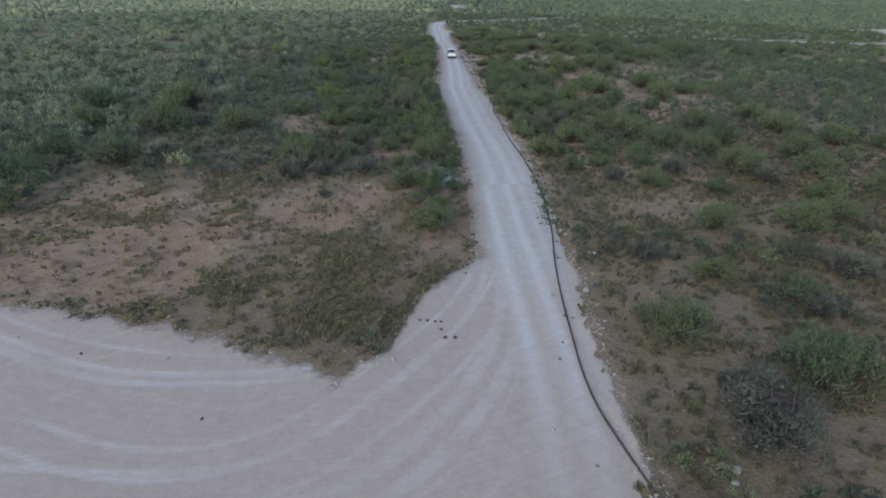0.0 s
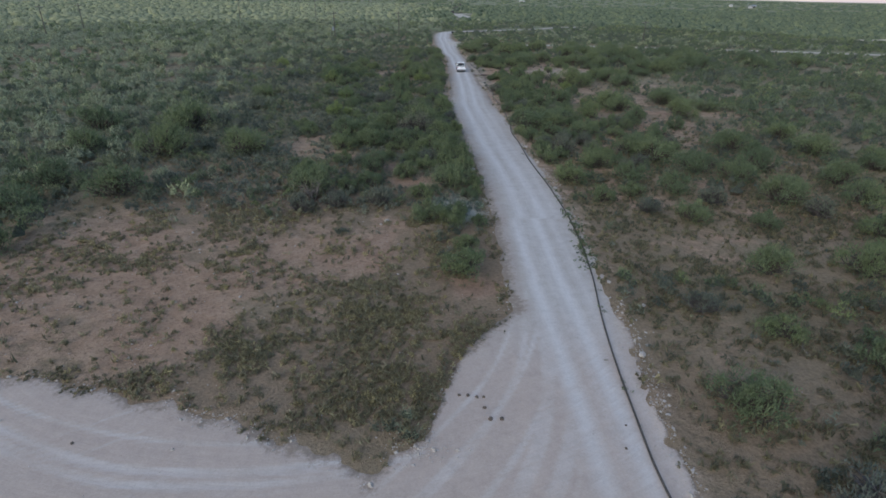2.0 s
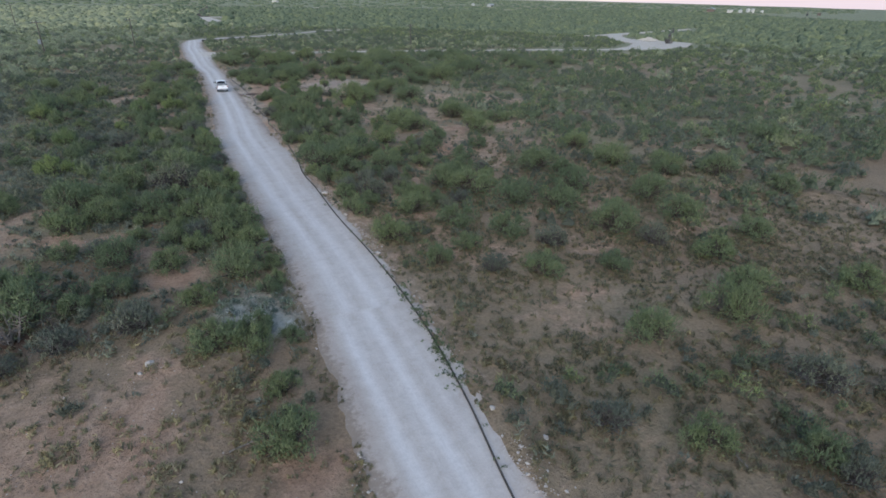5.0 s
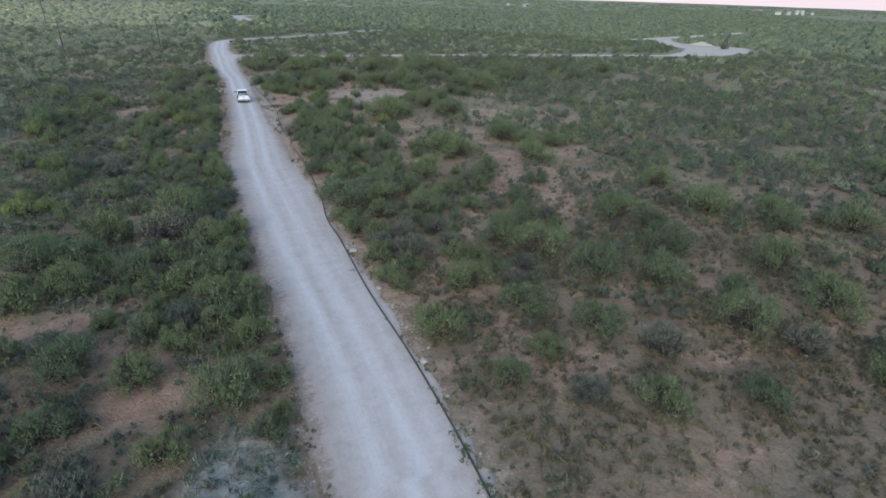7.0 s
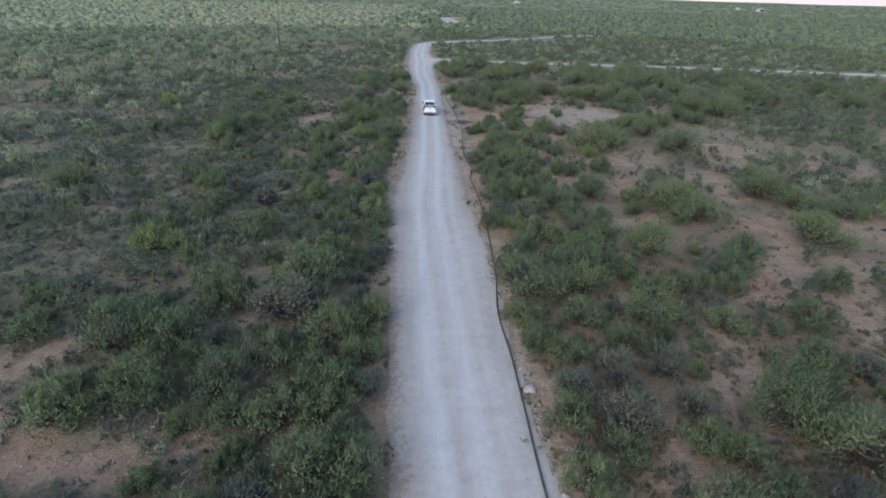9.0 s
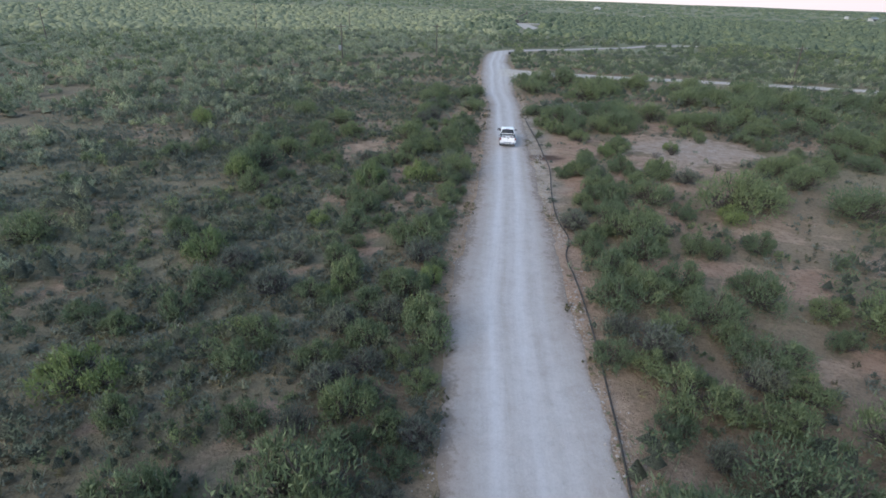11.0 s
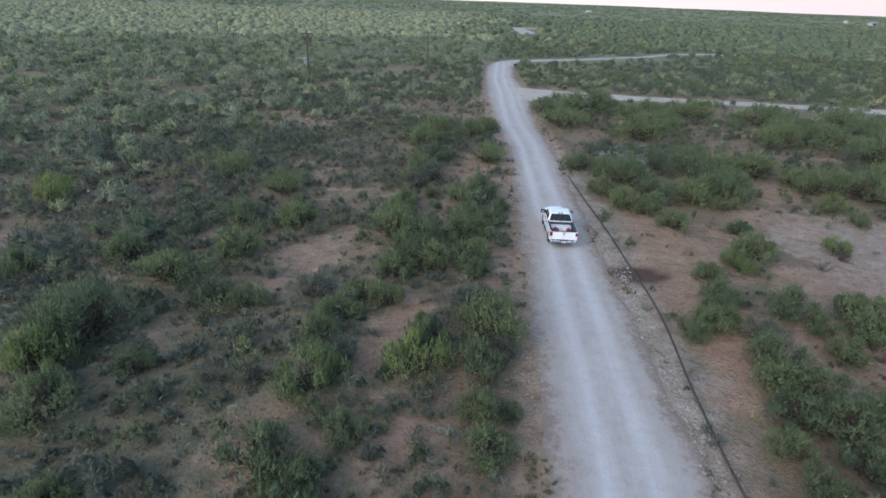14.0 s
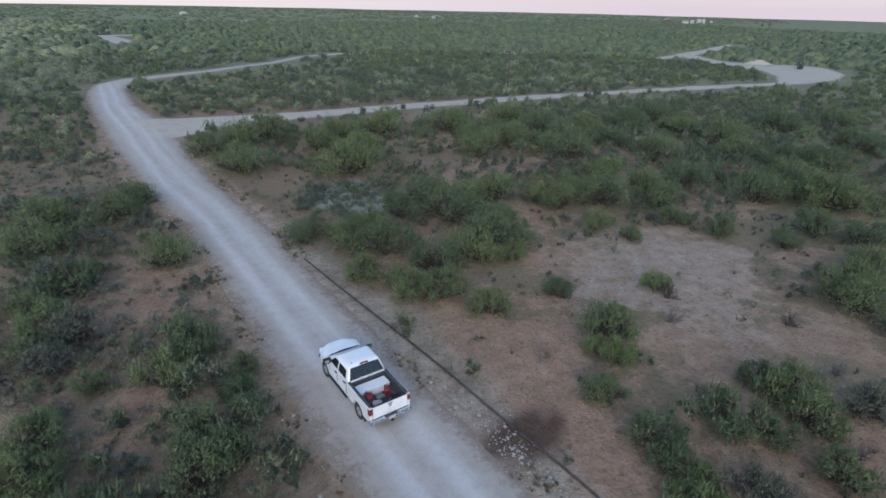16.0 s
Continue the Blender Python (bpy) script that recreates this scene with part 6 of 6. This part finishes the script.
def build_dead_branch(x, y, turn, size):
    r = random.Random(int(x * 10))
    bm = bmesh.new()
    p = Vector((-size, 0, 0.05))
    for k in range(7):
        q = p + Vector((size * 0.3, r.uniform(-0.16, 0.16) * size, r.uniform(-0.02, 0.08) * size))
        add_rod(bm, p, q, 0.05 * (1 - k * 0.11) * size, 0.05 * (1 - (k + 1) * 0.11) * size, 6)
        if k > 1:
            for s in (-1, 1):
                add_rod(bm, q, q + Vector((0.25, s * r.uniform(0.1, 0.4), r.uniform(0.02, 0.2))) * size, 0.018 * size, 0.006 * size, 5)
        p = q
    ob = part("dead_branch", bm, DEAD, None)
    ob.matrix_basis = pose(x, y, float(height(x, y)) + 0.05, 0, 0, turn)
    tagged(ob, "bleached dead branch lying among the scrub", "branch", "dead branches")


for row in ((12.1, 64.1, -20, 1.0), (-9.6, 22.9, 30, 0.35), (-17.5, 27.5, 8, 0.4), (-7.0, 25.8, 80, 0.3), (-1.6, 36.4, 15, 1.0), (17.3, 27.6, 80, 0.8), (11.6, 128.0, 40, 0.8)):
    build_dead_branch(*row)


# ---- the oil field: poles, pump jacks, tanks ----
def build_utility_pole(x, y, tall, turn, box=False):
    z = float(height(x, y))
    p = thing("utility_pole", "weathered wooden utility pole" + (" carrying a pale transformer box" if box else " standing in the scrub"), "utility pole", "power line poles", pose(x, y, z - 0.1, 0, 0, turn))
    rod_part("pole", (0, 0, 0), (0, 0, tall), 0.17, POLE_WOOD, p, 0.11)
    box_part("crossarm", (-1.2, 0.10, tall - 0.75), (1.2, 0.22, tall - 0.60), POLE_WOOD, p, 0.01)
    for k in (-1.1, -0.5, 0.5, 1.1):
        rod_part("insulator", (k, 0.16, tall - 0.60), (k, 0.16, tall - 0.40), 0.045, PALE_PAINT, p, 0.03)
    if box:
        case = box_part("transformer", (-0.80, -0.30, 3.4), (-0.18, 0.30, 4.5), STEEL, p, 0.06)
        box_part("bracket", (-0.2, -0.06, 3.6), (-0.08, 0.06, 4.2), STEEL, case)


for row in ((-36.1, 194.5, 9.2, 20, True), (-17, 219.5, 8.5, 20), (-97.5, 287, 10, 20), (-67, 314, 10, 20), (-132, 197.5, 9.5, 20), (-134, 222, 9, 20), (66, 197.6, 8.0, 5)):
    build_utility_pole(*row)


def build_pump_jack(x, y, turn, size=1.0):
    j = thing("pump_jack", "dark steel oil pump jack on a pale well pad", "pump jack", "pump jacks", pose(x, y, float(height(x, y)) * 0 + 0.05, 0, 0, turn) @ Matrix.Scale(size, 4))
    box_part("base", (-3.2, -0.7, 0.0), (2.6, 0.7, 0.35), MACHINE, j, 0.03)
    for sx, sy in ((-0.9, -0.8), (-0.9, 0.8), (0.9, -0.8), (0.9, 0.8)):
        rod_part("post_leg", (sx, sy, 0.3), (sx * 0.12, sy * 0.12, 4.3), 0.11, MACHINE, j)
    beam = box_part("walking_beam", (-2.9, -0.18, -0.28), (2.9, 0.18, 0.28), MACHINE, j, 0.02)
    beam.matrix_basis = pose(0, 0, 4.55, 0, -24, 0)
    bm = bmesh.new()
    pts = [(2.7 + 0.9 * math.cos(a) * 0.7, 1.25 * math.sin(a)) for a in [(-1.35 + 2.7 * k / 8) for k in range(9)]]
    a, b = [bm.verts.new((px, -0.2, pz)) for px, pz in pts + [(2.6, 0.4), (2.6, -0.4)]], [bm.verts.new((px, 0.2, pz)) for px, pz in pts + [(2.6, 0.4), (2.6, -0.4)]]
    bm.faces.new(a), bm.faces.new(b[::-1])
    for k in range(len(a)):
        bm.faces.new((a[k], b[k], b[(k + 1) % len(a)], a[(k + 1) % len(a)]))
    part("horse_head", bm, MACHINE, beam)
    box_part("gearbox", (-2.9, -0.5, 0.35), (-1.7, 0.5, 1.7), MACHINE, j, 0.05)
    for s in (-1, 1):
        rod_part("pitman_arm", (-2.5, s * 0.6, 1.4), (-2.6, s * 0.5, 3.35), 0.08, MACHINE, j)
        bm = bmesh.new()
        add_box(bm, (-3.9, s * 0.62, 0.5), (-2.1, s * 0.85, 1.9), 0.2)
        part("counterweight", bm, MACHINE, j)
    rod_part("polished_rod", (3.3, 0, 0.3), (3.3, 0, 5.0), 0.04, STEEL, j)
    box_part("wellhead", (3.0, -0.3, 0.0), (3.6, 0.3, 1.1), RUST, j, 0.05)


build_pump_jack(9.5, 412, 0, 0.95)
build_pump_jack(179, 197.5, 25, 0.85)
build_pump_jack(640, 462, 30, 1.0)


def build_tank(x, y, r, tall, material, label):
    t = thing("storage_tank", label, "storage tank", "oil field tanks", pose(x, y, float(height(x, y)) - 0.2))
    bm = bmesh.new()
    add_rod(bm, (0, 0, 0), (0, 0, tall), r, r, 24)
    shell = part("shell", bm, material, t)
    rod_part("roof", (0, 0, tall), (0, 0, tall + r * 0.22), r * 1.02, material, t, r * 0.1, 24)
    rod_part("vent", (0, 0, tall + r * 0.15), (0, 0, tall + r * 0.22 + 0.5), 0.15, STEEL, t)
    rod_part("ladder", (r + 0.1, 0, 0), (r + 0.1, 0, tall), 0.08, STEEL, t)


for x, y, r, tall, pale in ((625, 538, 2.2, 3.5, True), (638, 538, 2.4, 5, True), (645, 537, 2.2, 5, True), (662, 537, 1.8, 3, True), (331, 684, 2.0, 3.5, True), (104, 777, 4, 2.4, True), (672, 470, 2, 3, False)):
    build_tank(x, y, r, tall, PALE_PAINT if pale else RUST, "pale steel storage tank far off on the plain" if pale else "rusty steel storage tank far off on the plain")


def build_shed(x, y, w, d, h, turn, material, label):
    s = thing("shed", label, "building", "far buildings", pose(x, y, float(height(x, y)) - 0.2, 0, 0, turn))
    box_part("wall", (-w / 2, -d / 2, 0), (w / 2, d / 2, h), material, s)
    bm = bmesh.new()
    out = [(-d / 2 - 0.4, h), (0, h + d * 0.18), (d / 2 + 0.4, h), (d / 2 + 0.4, h + 0.15), (0, h + d * 0.18 + 0.2), (-d / 2 - 0.4, h + 0.15)]
    a, b = [bm.verts.new((-w / 2 - 0.4, p, q)) for p, q in out], [bm.verts.new((w / 2 + 0.4, p, q)) for p, q in out]
    bm.faces.new(a[::-1]), bm.faces.new(b)
    for k in range(6):
        bm.faces.new((a[k], a[(k + 1) % 6], b[(k + 1) % 6], b[k]))
    part("roof", bm, STEEL, s)
    box_part("door", (-1.4, -d / 2 - 0.06, 0), (1.4, -d / 2 + 0.02, h * 0.8), BLACK, s)
    for k in (-0.32, 0.32):
        box_part("window", (w * k - 0.7, -d / 2 - 0.05, h * 0.45), (w * k + 0.7, -d / 2 + 0.02, h * 0.75), GLASS, s)


for row in ((560, 524, 20, 8, 3.5, 40, RUST, "rust-coloured metal shed far off on the plain"), (590, 523, 12, 6, 3, 40, PALE_PAINT, "pale metal shed far off on the plain"), (357, 686, 7, 5, 2.6, 20, PALE_PAINT, "small pale shed far off on the plain")):
    build_shed(*row)


def build_spoil_heap():
    x, y, faces = grid_sheet(np.linspace(-7, 7, 29), np.linspace(-5, 5, 21))
    q = np.clip(1 - np.hypot(x / 6.5, y / 4.5), 0, 1)
    z = 1.4 * step(0, 0.9, q) * (0.8 + 0.4 * fbm(x, y, 2.5, 95)) - 0.1
    ob = sheet_object("spoil_heap", np.stack([x, y, z], 1), faces, GRAVEL, True, inset=np.full(len(x), 3.0), track=np.zeros(len(x)), across=x, along=y, sweep=x, round=y, yard=np.zeros(len(x)))
    ob.matrix_basis = pose(181, 212, 0.05, 0, 0, -30)
    tagged(ob, "low heap of pale gravel on the well pad", "heap")


build_spoil_heap()


def build_marker(x, y):
    s = thing("marker_post", "short dark marker post at the road bend", "marker post", m=pose(x, y, 0.0))
    rod_part("post", (0, 0, -0.1), (0, 0, 1.0), 0.05, POLE_WOOD, s)
    box_part("plate", (-0.35, -0.09, 0.75), (0.35, -0.05, 1.35), BLACK, s, 0.01)


build_marker(2.9, 227.4)
for post in ((5.2, 184.5), (4.8, 181.0)):
    ob = rod_part("fence_post", (0, 0, -0.1), (0, 0, 1.05), 0.05, POLE_WOOD, None)
    ob.location = (*post, 0)
    tagged(ob, "dark wooden post at the road junction", "post", "posts at the junction")
